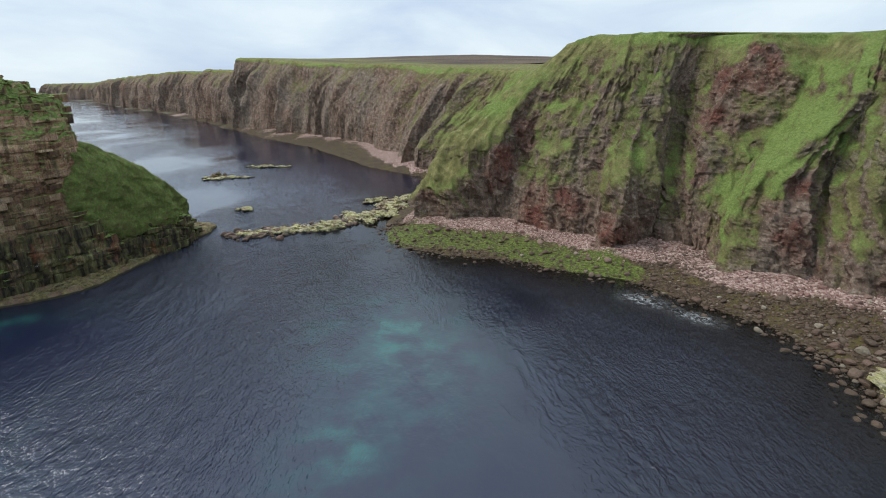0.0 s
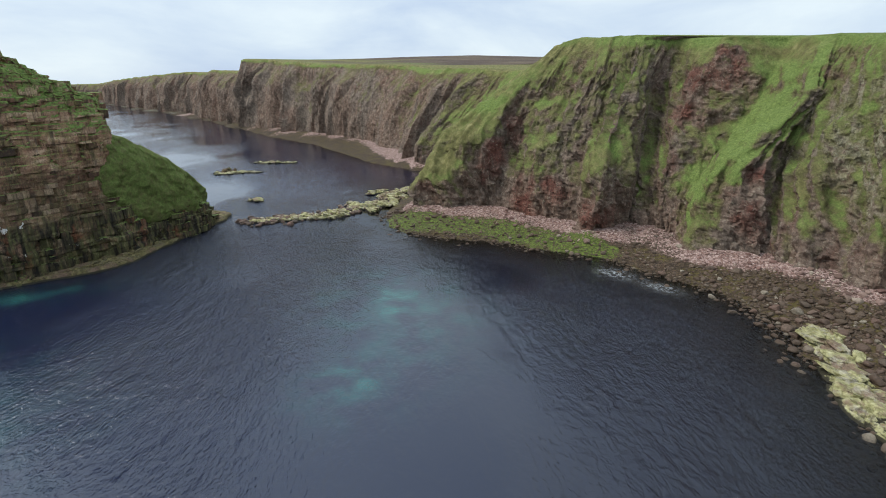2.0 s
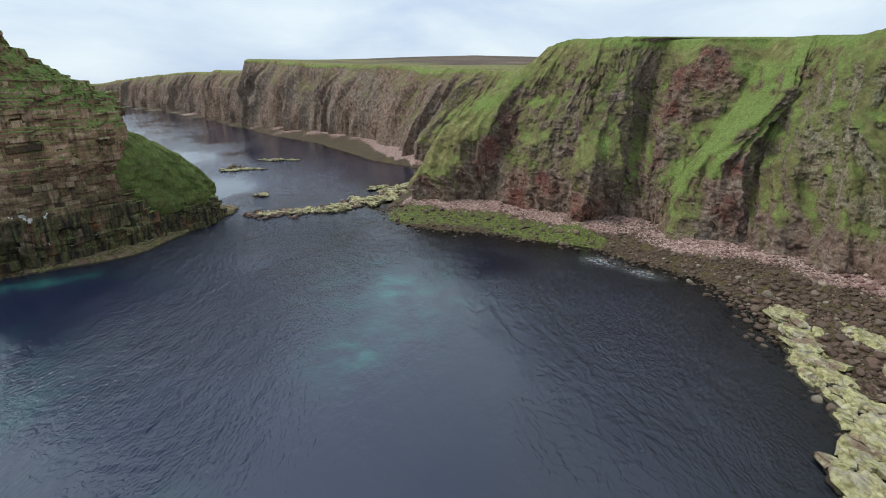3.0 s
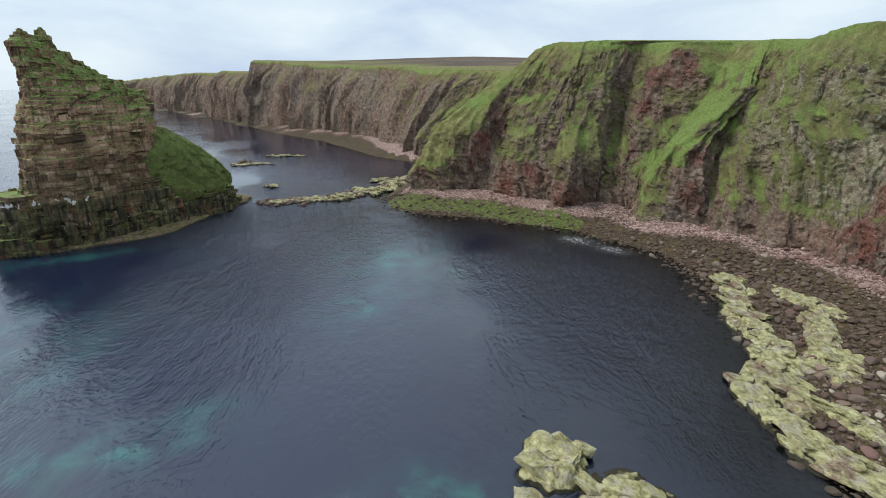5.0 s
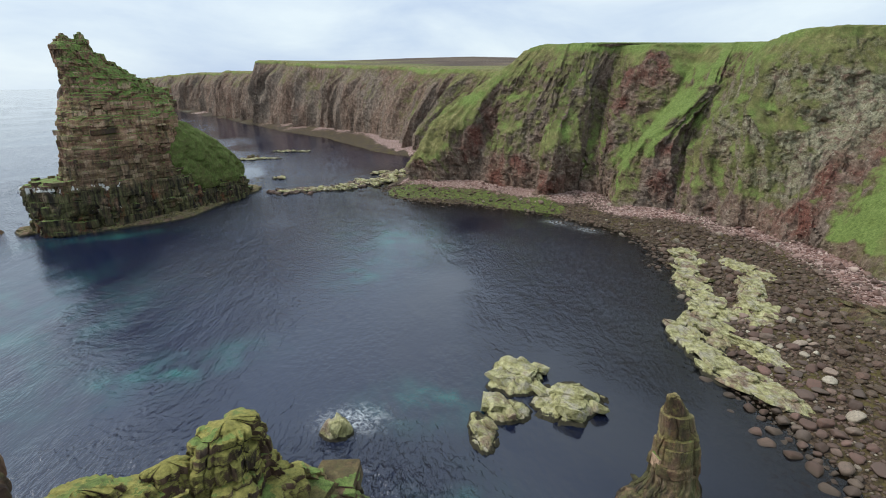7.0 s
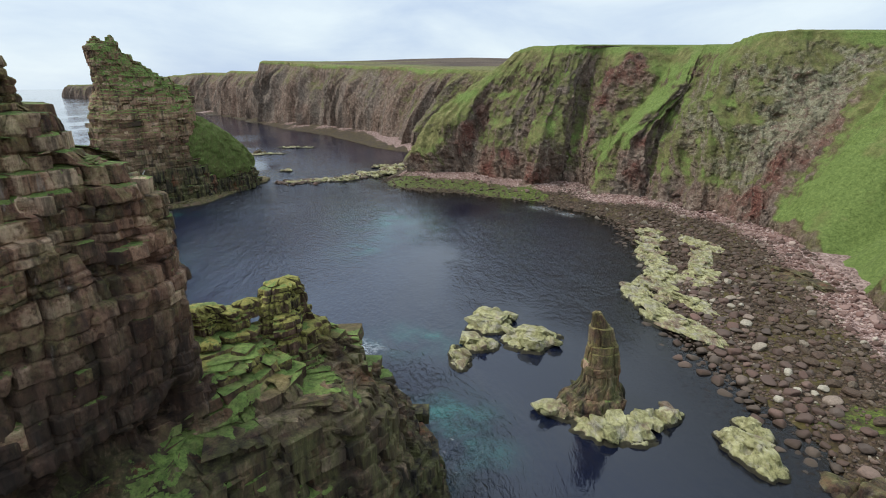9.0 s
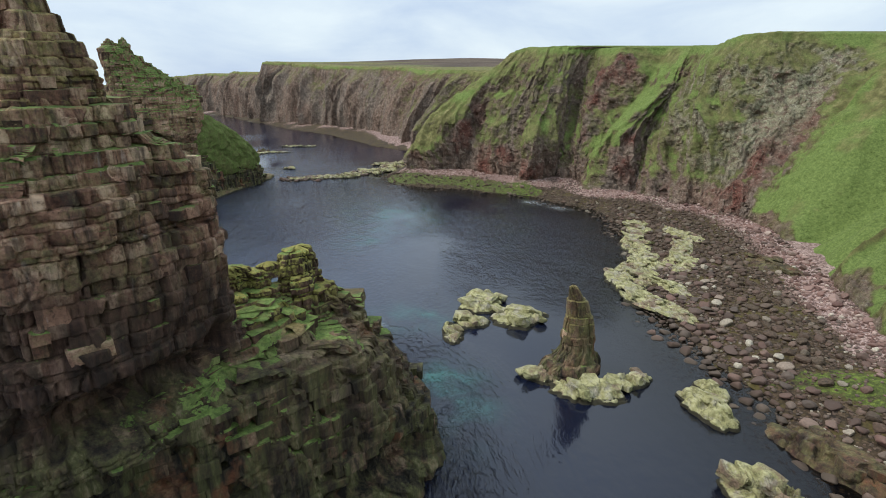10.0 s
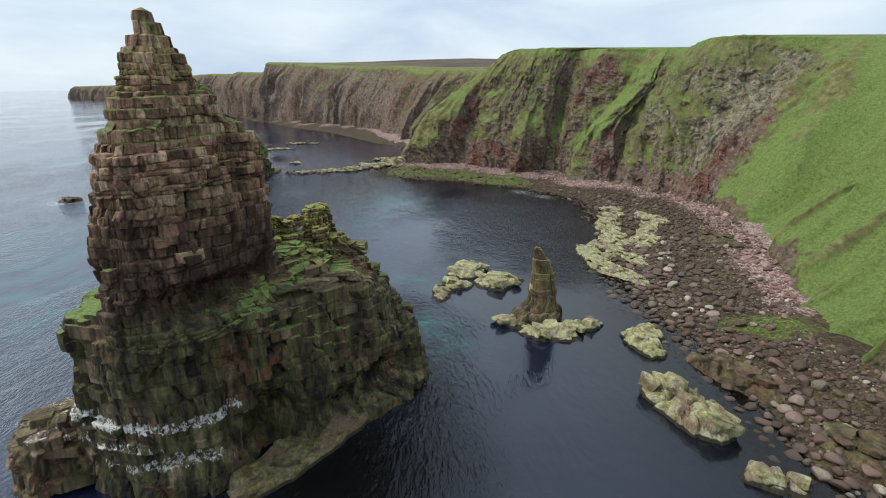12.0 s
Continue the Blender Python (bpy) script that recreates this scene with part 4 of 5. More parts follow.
def bedded_mesh(name, knots, seed, rough, res, bed, joint, values, caves=(), bite=1.0):
    """A rock body of beds cut by upright joints, with worn, stepped faces."""
    rng = np.random.default_rng(seed)
    kk = np.asarray(knots, float)
    zs = np.arange(kk[0, 0], kk[-1, 0], res * 0.8)
    nth = int(2 * math.pi * (kk[:, 3] + kk[:, 4]).max() / 2 / res)
    th = np.linspace(0, 2 * np.pi, nth, endpoint=False)
    P, n, size = body_grid(knots, seed, rough, zs, th)
    cuts = [kk[0, 0] - 4]
    while cuts[-1] < kk[-1, 0] + 4:
        cuts.append(cuts[-1] + rng.uniform(*bed) * (0.6 + 0.8 * rng.random()))
    cuts = np.array(cuts)
    zb = P[..., 2] + 0.35 * vnoise(P / 9, seed + 1) + 0.07 * vnoise(P / 1.3, seed + 2) + 0.03 * P[..., 0]
    i = np.clip(np.searchsorted(cuts, zb) - 1, 0, len(cuts) - 2)
    db = np.minimum(zb - cuts[i], cuts[i + 1] - zb)
    level = np.interp((cuts[i] + cuts[i + 1]) / 2, kk[:, 0], (kk[:, 3] + kk[:, 4]) / 2)
    arc = th[:, None] * level
    big = i // 3
    wb, ws = joint * 2.6, joint
    jb = th[:, None] * np.interp(cuts[np.clip(big * 3, 0, len(cuts) - 1)], kk[:, 0], (kk[:, 3] + kk[:, 4]) / 2) / wb + 10 * hash01(big, 3, 0, seed) + 0.35 * vnoise(P / 3.5, seed + 3)
    js = arc / ws + 10 * hash01(i, 7, 0, seed) + 0.55 * vnoise(P / 2.2, seed + 4)
    jt = arc / (0.45 * ws) + 10 * hash01(i, 11, 0, seed) + 0.5 * vnoise(P / 1.1, seed + 24)
    gt = np.minimum(jt - np.floor(jt), 1 - jt + np.floor(jt)) * 0.45 * ws
    ct = np.floor(jt).astype(np.int64)
    cb, cs = np.floor(jb), np.floor(js)
    gb, gs = np.minimum(jb - cb, 1 - jb + cb) * wb, np.minimum(js - cs, 1 - js + cs) * ws
    cb, cs = cb.astype(np.int64), cs.astype(np.int64)
    worn = 0.5 + 0.5 * fbm(P / 7, 3, seed + 12)
    mean_bed = float(np.mean(np.diff(cuts)))
    step = (cuts[i] + cuts[i + 1]) / 2 - zb
    steep = name in ("spire", "fin", "tip", "lintel", "crag", "base_block", "pinnacle")
    step = (0.7 if steep else 0.6) * step + mean_bed * (0.4 if steep else 0.38) * ((hash01(cb, big, 21, seed) - 0.5) + 0.3 * (hash01(cs, i, 22, seed) - 0.5))
    step = step * (0.45 if name == "pinnacle" else 1.0)
    P, n, size = body_grid(knots, seed, rough, zs, th, np.clip(P[..., 2] + step, kk[0, 0], kk[-1, 0]))
    d = 2.0 * (hash01(i, 1, 0, seed) - 0.5) ** 3 + 0.2 * (hash01(i, 1, 0, seed) - 0.5) + 1.5 * (hash01(cb, big, 1, seed) - 0.5) + 0.42 * (hash01(cs, i, 2, seed) - 0.5) + 0.2 * (hash01(ct, i, 4, seed) - 0.5)
    lost = hash01(cs, i, 5, seed) < 0.07
    d = d - 0.7 * lost - 1.6 * np.clip(vnoise(stack3(th[:, None] * 2.2 * np.maximum(1, size / 5), P[..., 2] / 22, seed), seed + 14) - 0.35, 0, 1)
    d = d + (0.9 if steep else 0.6) * fbm(P / 5, 3, seed + 8) + 0.22 * fbm(P / 0.9, 3, seed + 9)
    cut = 0.8 * np.exp(-((gb / 0.11) ** 2)) + 0.36 * np.exp(-((gs / 0.06) ** 2)) + 0.3 * np.exp(-((db / 0.06) ** 2)) + 0.14 * np.exp(-((gt / 0.06) ** 2))
    d = (d - cut * (0.35 + 0.8 * worn)) * np.clip(size / 4.5, 0.26, 1) * bite
    for x, y, z, rx, rz, deep in caves:
        d = d - deep * np.exp(-(((P[..., 0] - x) / rx) ** 2 + ((P[..., 1] - y) / rx) ** 2 + ((P[..., 2] - z) / rz) ** 2) ** 2.5)
    P = P + n * d[..., None]
    P[..., 2] += (0.12 if steep else 0.18) * fbm(P / 1.1, 3, seed + 6)
    tone = 0.7 * hash01(cs, i, 9, seed) + 0.3 * hash01(ct, i, 10, seed)
    tone = np.concatenate([tone, np.repeat(tone[:, -1:], 7, 1)], 1)
    P = closed_top(P, 0.3)
    return mesh_of(name, P, grid_faces(*P.shape[:2], closed=True), {"tone": tone, **{k: f(P[..., 0], P[..., 1], P[..., 2]) + 0 * P[..., 0] for k, f in values.items()}})


def turf_mesh(name, knots, seed, rough, res, values):
    kk = np.asarray(knots, float)
    zs = np.arange(kk[0, 0], kk[-1, 0], res)
    th = np.linspace(0, 2 * np.pi, int(6.3 * kk[:, 3:5].max() * 0.75 / res), endpoint=False)
    P, n, size = body_grid(knots, seed, rough, zs, th)
    P = P + n * (1.0 * fbm(P / 6, 4, seed + 2) + 0.9 * fbm(P / 1.8, 3, seed + 3) + 0.3 * fbm(P / 0.7, 2, seed + 5))[..., None]
    P[..., 2] += 0.5 * fbm(P / 2.5, 3, seed + 4)
    P = closed_top(P, 0.4)
    return mesh_of(name, P, grid_faces(*P.shape[:2], closed=True), {k: np.full(P.shape[:2], v) for k, v in values.items()}, smooth=True)


def laid_blocks(knots, seed, rough, thick, width, depth, values):
    """Beds of blocks round a body: a list for joined()."""
    rng = np.random.default_rng(seed)
    z, z1, out = knots[0][0], knots[-1][0], []
    while z < z1:
        h = rng.uniform(*thick) * (0.7 + 0.6 * rng.random())
        h = min(h, z1 - z + 0.3)
        th = np.linspace(0, 2 * np.pi, 400)
        x, y = outline(knots, z + h / 2, th, seed, rough)
        cx, cy = knot(knots, z + h / 2)[:2]
        arc = np.concatenate([[0], np.cumsum(np.hypot(np.diff(x), np.diff(y)))])
        s, ledge = rng.uniform(0, 1), rng.normal(0, 0.22)
        massive = rng.random() < 0.3
        while s < arc[-1]:
            w = rng.uniform(*width) * (1.5 if massive else 1.0) * (0.6 + 0.8 * rng.random())
            m = s + w / 2
            bx, by = np.interp(m, arc, x), np.interp(m, arc, y)
            tx, ty = np.interp(m + 0.4, arc, x) - np.interp(m - 0.4, arc, x), np.interp(m + 0.4, arc, y) - np.interp(m - 0.4, arc, y)
            rz = math.atan2(ty, tx)
            nx, ny = math.sin(rz), -math.cos(rz)
            d = rng.uniform(*depth)
            slip = -0.05 + 0.4 * ledge + rng.normal(0, 0.12) + 0.4 * float(vnoise(np.array([[bx / 3.5, by / 3.5, z / 3.0]]), seed + 5)[0])
            if rng.random() < 0.06:
                slip -= rng.uniform(0.5, 1.4)
            px, py = bx + nx * (slip - d / 2), by + ny * (slip - d / 2)
            hh = h * rng.uniform(0.92, 1.12)
            mat4 = placed_matrix(px, py, z + hh / 2, w * 0.985, d, hh, rz + rng.normal(0, 0.07), rng.normal(0, 0.03), rng.normal(0, 0.03))
            out.append((int(rng.integers(0, 14)), mat4, {k: f(px, py, z) for k, f in values.items()}))
            s += w
        z += h * 0.985
    return out


BLOCKS = block_meshes(14, 5)
BLOCK_DATA = []
for co, fa in BLOCKS:
    me = mesh_of("rock_block", co, fa, {"tone": np.full(len(co), len(BLOCK_DATA) / 14), "algae_and_shade": np.zeros(len(co)), "green": np.zeros(len(co)), "guano": np.zeros(len(co))})
    me.materials.append(STRATA)
    BLOCK_DATA.append(me)


def child(name, data, parent, material=None, label="", kind=""):
    ob = new(name, data)
    if material:
        data.materials.append(material)
    ob.parent = parent
    return tagged(ob, label, kind=kind)


def bedding(knots, seed, rough, thick, width, keep, zone, values):
    """The beds of a body laid block by block, some fallen away, joined into one mesh."""
    rng = np.random.default_rng(seed + 500)
    vs, fs, tone, n = [], [], [], 0
    for shape, m, _ in laid_blocks(knots, seed, rough, thick, width, (1.3, 2.2), {}):
        if rng.random() > keep or not zone(m[:3, 3]):
            continue
        co, fa = BLOCKS[shape]
        vs.append(co @ m[:3, :3].T + m[:3, 3])
        fs += [[v + n for v in f] for f in fa]
        tone.append(np.full(len(co), rng.random()))
        n += len(co)
    P = np.vstack(vs)
    P = P + 0.1 * np.stack([fbm(P / 0.8 + 9 * c, 2, seed + c) for c in range(3)], -1)
    return mesh_of("bedding", P, fs, {"tone": np.concatenate(tone), **{k: f(P[:, 0], P[:, 1], P[:, 2]) + 0 * P[:, 0] for k, f in values.items() if k != "tone"}})


def rock_tower(name, label, bodies, values, turf=(), pieces=(), beds=()):
    """A sea stack: bedded bodies, turfed flanks, and loose-standing blocks of the beds as pieces."""
    root = new(name)
    tagged(root, label, "sea stack")
    for part_name, knots, seed, rough, res, bed, joint, caves in bodies:
        child(part_name, bedded_mesh(part_name, knots, seed, rough, res, bed, joint, values, caves, 0.8 if part_name == "pinnacle" else 1.6 if knots[0][3] < 6 else 0.62 if part_name in ("spire", "crag") else 0.9), root, STRATA)
    for knots, seed, rough, green in turf:
        child("turf_slope", turf_mesh("turf_slope", knots, seed, rough, 0.5, {"cover": 0.13 * green, "lush": 0.6, "red": 0.0, "pale": 0.0, "moor": 0.0}), root, CLIFF, "green turf slope")
    for knots, seed, rough, thick, width, keep, zone in beds:
        child("bedding", bedding(knots, seed, rough, thick, width, keep, zone, values), root, STRATA, kind="stuff")
    for knots, seed, rough, count, zone, thick, width in pieces:
        pick = np.random.default_rng(seed)
        blocks = [b for b in laid_blocks(knots, seed, rough, thick, width, (1.2, 1.9), {}) if zone(b[1][:3, 3])]
        for j in pick.permutation(len(blocks))[:count]:
            child("rock_block", BLOCK_DATA[blocks[j][0]], root).matrix_basis = Matrix(blocks[j][1].tolist())
    return root


# the near stack: knots are height, centre x, y, half length, half width, bearing
def near_guano(x, y, z):
    edge = 0.25 * np.sin(0.55 * x) + 0.1 * np.sin(1.9 * x + y)
    band = 0.62 * sstep(7.9, 8.4, z + edge) * sstep(10.0, 9.3, z + edge) * (x < -10) * (y < -46)
    low = 0.55 * sstep(3.2, 3.8, z + edge) * sstep(5.0, 4.5, z + edge) * (x < -12) * (x > -24) + 0.5 * sstep(5.6, 5.9, z - edge) * sstep(7.0, 6.5, z - edge) * (x < -16)
    drip = 0.42 * sstep(-0.1, 0.3, fbm(stack3(x / 1.3, y / 1.3, z / 9), 3, 23)) * sstep(4.5, 8.5, z) * sstep(13.5, 9.0, z) * (x < -19)
    return np.maximum(np.maximum(band, low), drip) + 0.14 * sstep(21, 23, z) * sstep(31, 27, z) - 0.05


near_values = {
    # algae and seepage stain; the last maximum paints shade round the overhang hollow
    "algae_and_shade": lambda x, y, z: np.maximum(np.maximum(sstep(20.5, 17, z), 0.9 * sstep(34, 27, z)), 0.95 * sstep(26.5, 23.5, z) * sstep(-17, -14, x) * (y < -46)) * (1 - 0.15 * sstep(-11, -5, x + 0.4 * (y + 45)) * sstep(9, 13, z)) * (1 - 0.3 * sstep(-26, -28, x)),
    "green": lambda x, y, z: -0.16 - 0.4 * sstep(23.5, 22, z) + 0.14 * sstep(22, 25, z) * (x > -12) * (z < 30) * (y > -45.5) + sstep(-0.02, 0.22, fbm(stack3(x, y, z) / 3.2, 3, 7)) * (0.68 * sstep(-11, -7, x) * sstep(9, 12, z) * sstep(25, 23, z) + 0.5 * sstep(14, 18, z) * sstep(23, 21, z)) + 0.7 * sstep(-21, -23, x) * sstep(15, 18, z) * sstep(23, 21, z) + 0.42 * sstep(36.5, 37.5, z) * sstep(42, 40, z) ,
    "guano": near_guano,
    "lichen": lambda x, y, z: sstep(20, 23, z) * sstep(-13, -11, x) * sstep(30, 28, z) * (y > -45.5) + 0.45 * sstep(38, 43, z),
}
near_base = [(-2, -8.9, -42.4, 21.6, 9.8, 39), (2, -9.0, -42.6, 20.6, 9.2, 39), (9.0, -9.2, -43.2, 19.6, 8.9, 40), (9.6, -9.8, -43.8, 18.8, 8.4, 40), (15, -10.6, -45.2, 17.6, 8.0, 41), (18.6, -11.4, -46.6, 15.6, 7.4, 43), (20.0, -12.2, -48.2, 12.6, 5.8, 46), (21.6, -11.8, -47.4, 10.5, 3.2, 46), (23.0, -11.0, -46.6, 7.5, 1.6, 46)]
near_front = [(-2, -19.4, -51.6, 9.2, 8.2, -9), (4, -19.4, -51.7, 8.9, 8.0, -10), (8.6, -19.4, -51.8, 8.7, 7.9, -11), (9.1, -19.2, -51.6, 8.3, 7.5, -12), (14, -19.1, -51.8, 8.0, 7.7, -16), (19.2, -18.9, -51.9, 7.8, 8.0, -20), (20.6, -18.9, -51.8, 7.2, 7.4, -20)]
near_buttress = [(-2, -30.3, -54.6, 4.8, 4.6, 20), (3, -30.3, -54.6, 4.4, 4.2, 20), (6.4, -30.2, -54.6, 4.0, 3.7, 20), (7.6, -30.0, -54.4, 2.8, 2.4, 20)]
near_spire = [(18, -14, -52.6, 8.9, 5.2, 58), (24, -14, -52.8, 8.8, 5.0, 58), (31, -13.7, -52.8, 8.5, 4.7, 59), (31.4, -13.6, -52.8, 8.2, 4.4, 60), (36.4, -13.6, -53, 7.7, 4.2, 62), (37.0, -13.6, -53.1, 7.0, 3.8, 62), (38.5, -13.7, -53.2, 6.6, 3.6, 62), (38.8, -13.9, -53.3, 5.2, 3.3, 62), (40.9, -14.3, -53.4, 4.4, 3.0, 60), (41.2, -14.7, -53.4, 3.4, 2.7, 60), (44.5, -14.9, -53.4, 2.7, 2.2, 60), (45.2, -14.8, -53.4, 2.0, 1.7, 60), (46.2, -14.7, -53.4, 1.5, 1.3, 60), (46.6, -14.6, -53.4, 1.15, 1.0, 60), (48.0, -15.0, -53.4, 0.85, 0.75, 60), (48.3, -15.2, -53.4, 0.5, 0.45, 60)]
near_shoulder = [(2, -4.2, -38.4, 12.4, 9.0, 40), (9, -4.4, -38.6, 11.8, 8.3, 40), (12, -4.8, -38.9, 10.8, 7.2, 40), (16, -5.5, -39.2, 9.0, 5.4, 40), (20, -6.3, -39.4, 7.2, 3.4, 38), (21.5, -7.2, -39.6, 6.4, 2.6, 36), (22.5, -7.2, -39.6, 5.6, 2.0, 36)]
near_fin = [(18, -4.5, -37.7, 3.0, 2.4, 36), (22, -4.4, -37.6, 2.6, 1.8, 36), (25, -4.5, -37.7, 2.1, 1.5, 36), (26.9, -4.6, -37.8, 1.3, 0.9, 36)]
near_fin_low = [(18, -9.8, -41.6, 3.6, 2.6, 36), (23, -9.6, -41.4, 3.1, 1.9, 36), (25, -9.6, -41.4, 2.8, 1.4, 36), (26.2, -9.9, -41.6, 1.6, 0.8, 36)]
near_spur = [(15, -0.8, -34.0, 3.0, 2.6, 40), (18.5, -1.4, -34.6, 2.2, 1.8, 40), (20.8, -1.8, -35.2, 1.0, 0.9, 40)]
near_lintel = [(24.6, -7.0, -39.6, 1.6, 1.1, 36), (25.8, -7.0, -39.6, 1.4, 0.9, 36)]
hollows = [(-11.2, -56.2, 21.8, 5.6, 2.2, 4.0), (-6.0, -50.2, 22.0, 2.2, 2.6, 3.6), (-8.6, -52.0, 3.8, 3.6, 4.8, 5.5), (2.8, -40.5, 4.6, 5.5, 2.8, 4.2), (-16, -61, 5.0, 5, 0.8, 1.4), (-2.5, -46, 3.2, 4.5, 2.6, 2.4)]


def outside_caves(p):
    return p[2] > 1.5 and all(((p[0] - x) / (rx + 1.2)) ** 2 + ((p[1] - y) / (rx + 1.2)) ** 2 + ((p[2] - z) / (rz + 0.3)) ** 2 > 1 for x, y, z, rx, rz, _ in hollows)


rock_tower("sea_stack", "tall pointed sandstone stack with bedded blocks, turf ledges and white guano", [
    ("base", near_base, 31, 0.10, 0.19, (0.6, 2.0), 1.4, hollows), ("base_block", near_front, 34, 0.07, 0.17, (0.8, 2.6), 1.6, hollows), ("buttress", near_buttress, 39, 0.12, 0.2, (1.0, 2.4), 1.8, ()), ("spire", near_spire, 33, 0.11, 0.115, (0.4, 1.1), 0.95, hollows),
    ("shoulder", near_shoulder, 35, 0.15, 0.14, (0.35, 1.0), 0.8, hollows), ("fin", near_fin, 36, 0.2, 0.12, (0.4, 1.1), 0.75, ()), ("fin", near_spur, 42, 0.2, 0.13, (0.4, 1.1), 0.8, ()),
    ("fin", near_fin_low, 37, 0.2, 0.12, (0.4, 1.1), 0.75, ()), ("lintel", near_lintel, 38, 0.12, 0.12, (0.5, 0.8), 0.9, ())],
    near_values, beds=[
        (near_front, 34, 0.07, (0.7, 1.7), (0.9, 3.2), 0.62, outside_caves),
        (near_base, 31, 0.10, (0.5, 1.4), (0.8, 2.6), 0.6, outside_caves),
        (near_shoulder, 35, 0.15, (0.35, 1.0), (0.6, 1.8), 0.5, outside_caves),
        (near_buttress, 39, 0.12, (0.8, 1.8), (1.0, 2.6), 0.6, lambda p: p[2] > 0.5)],
    pieces=[
        (near_spire, 33, 0.11, 90, lambda p: 25 < p[2] < 43, (0.5, 1.1), (0.6, 1.5))])

far_values = {
    "algae_and_shade": lambda x, y, z: np.maximum(sstep(17, 12, z), 0.55 * sstep(30, 19, z)),
    "green": lambda x, y, z: 0.16 * sstep(18, 26, z) + 0.55 * sstep(36, 42, z + 0.4 * (x + 97)) * sstep(-106, -99, x) + 0.3 * sstep(31, 33, z) * sstep(36, 34, z) + 0.2 * sstep(36, 42, z) + 0.6 * sstep(13.5, 15, z) * sstep(20, 17, z) * (x < -108) + 0.3 * sstep(6, 9, z) * sstep(14, 11, z) * (y > 118),
    "guano": lambda x, y, z: sstep(-0.15, 0.25, fbm(stack3(x / 1.3, y / 1.3, z / 9), 3, 19)) * (0.62 * sstep(12.0, 13.4, z) * sstep(14.9, 14.2, z) * (x < -90) * (y < 106) + 0.5 * sstep(5.2, 6.6, z) * sstep(7.4, 6.8, z) * (y < 124) + 0.36 * sstep(7, 13, z) * sstep(20, 14, z) * (y < 108)) - 0.1,
    "lichen": lambda x, y, z: 0.2 * sstep(18, 30, z),
    "tone": lambda x, y, z: 0.6 + 0.5 * fbm(stack3(x / 3, y / 3, z / 0.8), 3, 15),
}
far_base = [(-2, -100, 113, 27, 13.2, 52), (2, -100, 113, 26.4, 12.8, 52), (8, -100, 112.4, 25.6, 12.6, 52), (13.5, -100, 112, 25, 12.4, 52), (15.6, -100, 111.6, 23.0, 11.4, 52)]
far_flank = [(-2, -89.6, 130, 28, 10.6, 55), (5, -89.8, 130, 27.6, 10.4, 55), (8, -90.0, 129.6, 26.6, 10.2, 55), (9.5, -90.2, 129.2, 25.0, 9.4, 55)]
far_crag = [(14, -97, 111, 17.3, 9.5, 55), (25, -96.5, 111, 16.8, 9.0, 55), (33, -95.8, 112.2, 16.6, 8.4, 55), (40, -95.2, 113, 15.2, 7.2, 55), (43, -96.6, 111, 12.4, 6.4, 55), (47, -98.8, 107.8, 9.0, 5.3, 55), (51, -100.6, 105, 6.4, 4.3, 55), (53.5, -101.0, 103.6, 4.8, 3.0, 55), (54.6, -101.0, 103.2, 3.6, 2.2, 55)]
far_tip_a = [(48, -101.4, 102.6, 3.8, 2.6, 55), (53.5, -101.7, 102.2, 2.6, 2.0, 55), (55.6, -101.6, 102.2, 1.6, 1.1, 55), (57.0, -101.8, 102.0, 0.6, 0.4, 55)]
far_tip_b = [(47, -98.6, 105.8, 4.4, 3.0, 55), (53.0, -98.8, 104.8, 2.9, 2.1, 55), (55.6, -98.6, 104.4, 1.6, 1.1, 55), (57.5, -98.3, 104.2, 0.5, 0.4, 55)]
far_turf = [(7, -90, 130, 26.4, 9.9, 55), (9, -90, 129.6, 26.6, 10.5, 55), (12, -90.4, 128.5, 26.2, 10.5, 55), (17, -91, 126, 24.2, 10.3, 55), (24, -92.5, 123, 20, 9.6, 55), (30, -94, 119.5, 14.5, 9, 55), (33, -95, 117, 10, 8, 55)]
rock_tower("sea_stack", "massive brown sandstone stack with twin tips and a green turf flank", [
    ("base", far_base, 41, 0.12, 0.5, (0.9, 2.6), 2.2, [(-98, 95, 4, 6, 3.5, 2.5), (-108, 94, 6, 3, 4, 2)]), ("base", far_flank, 46, 0.10, 0.4, (0.7, 2.0), 1.8, ()), ("crag", far_crag, 43, 0.08, 0.35, (0.7, 2.2), 1.9, ()),
    ("tip", far_tip_a, 44, 0.1, 0.25, (0.7, 1.5), 1.2, ()), ("tip", far_tip_b, 45, 0.1, 0.25, (0.7, 1.5), 1.2, ())],
    far_values, [(far_turf, 47, 0.10, 1.1)], beds=[
        (far_base, 41, 0.12, (0.8, 2.2), (1.4, 4.0), 0.5, lambda p: p[1] < 125),
        (far_crag, 43, 0.08, (0.7, 1.8), (1.2, 3.6), 0.4, lambda p: p[2] < 44),
        (far_flank, 46, 0.10, (0.7, 1.8), (1.2, 3.6), 0.5, lambda p: p[2] < 8)])

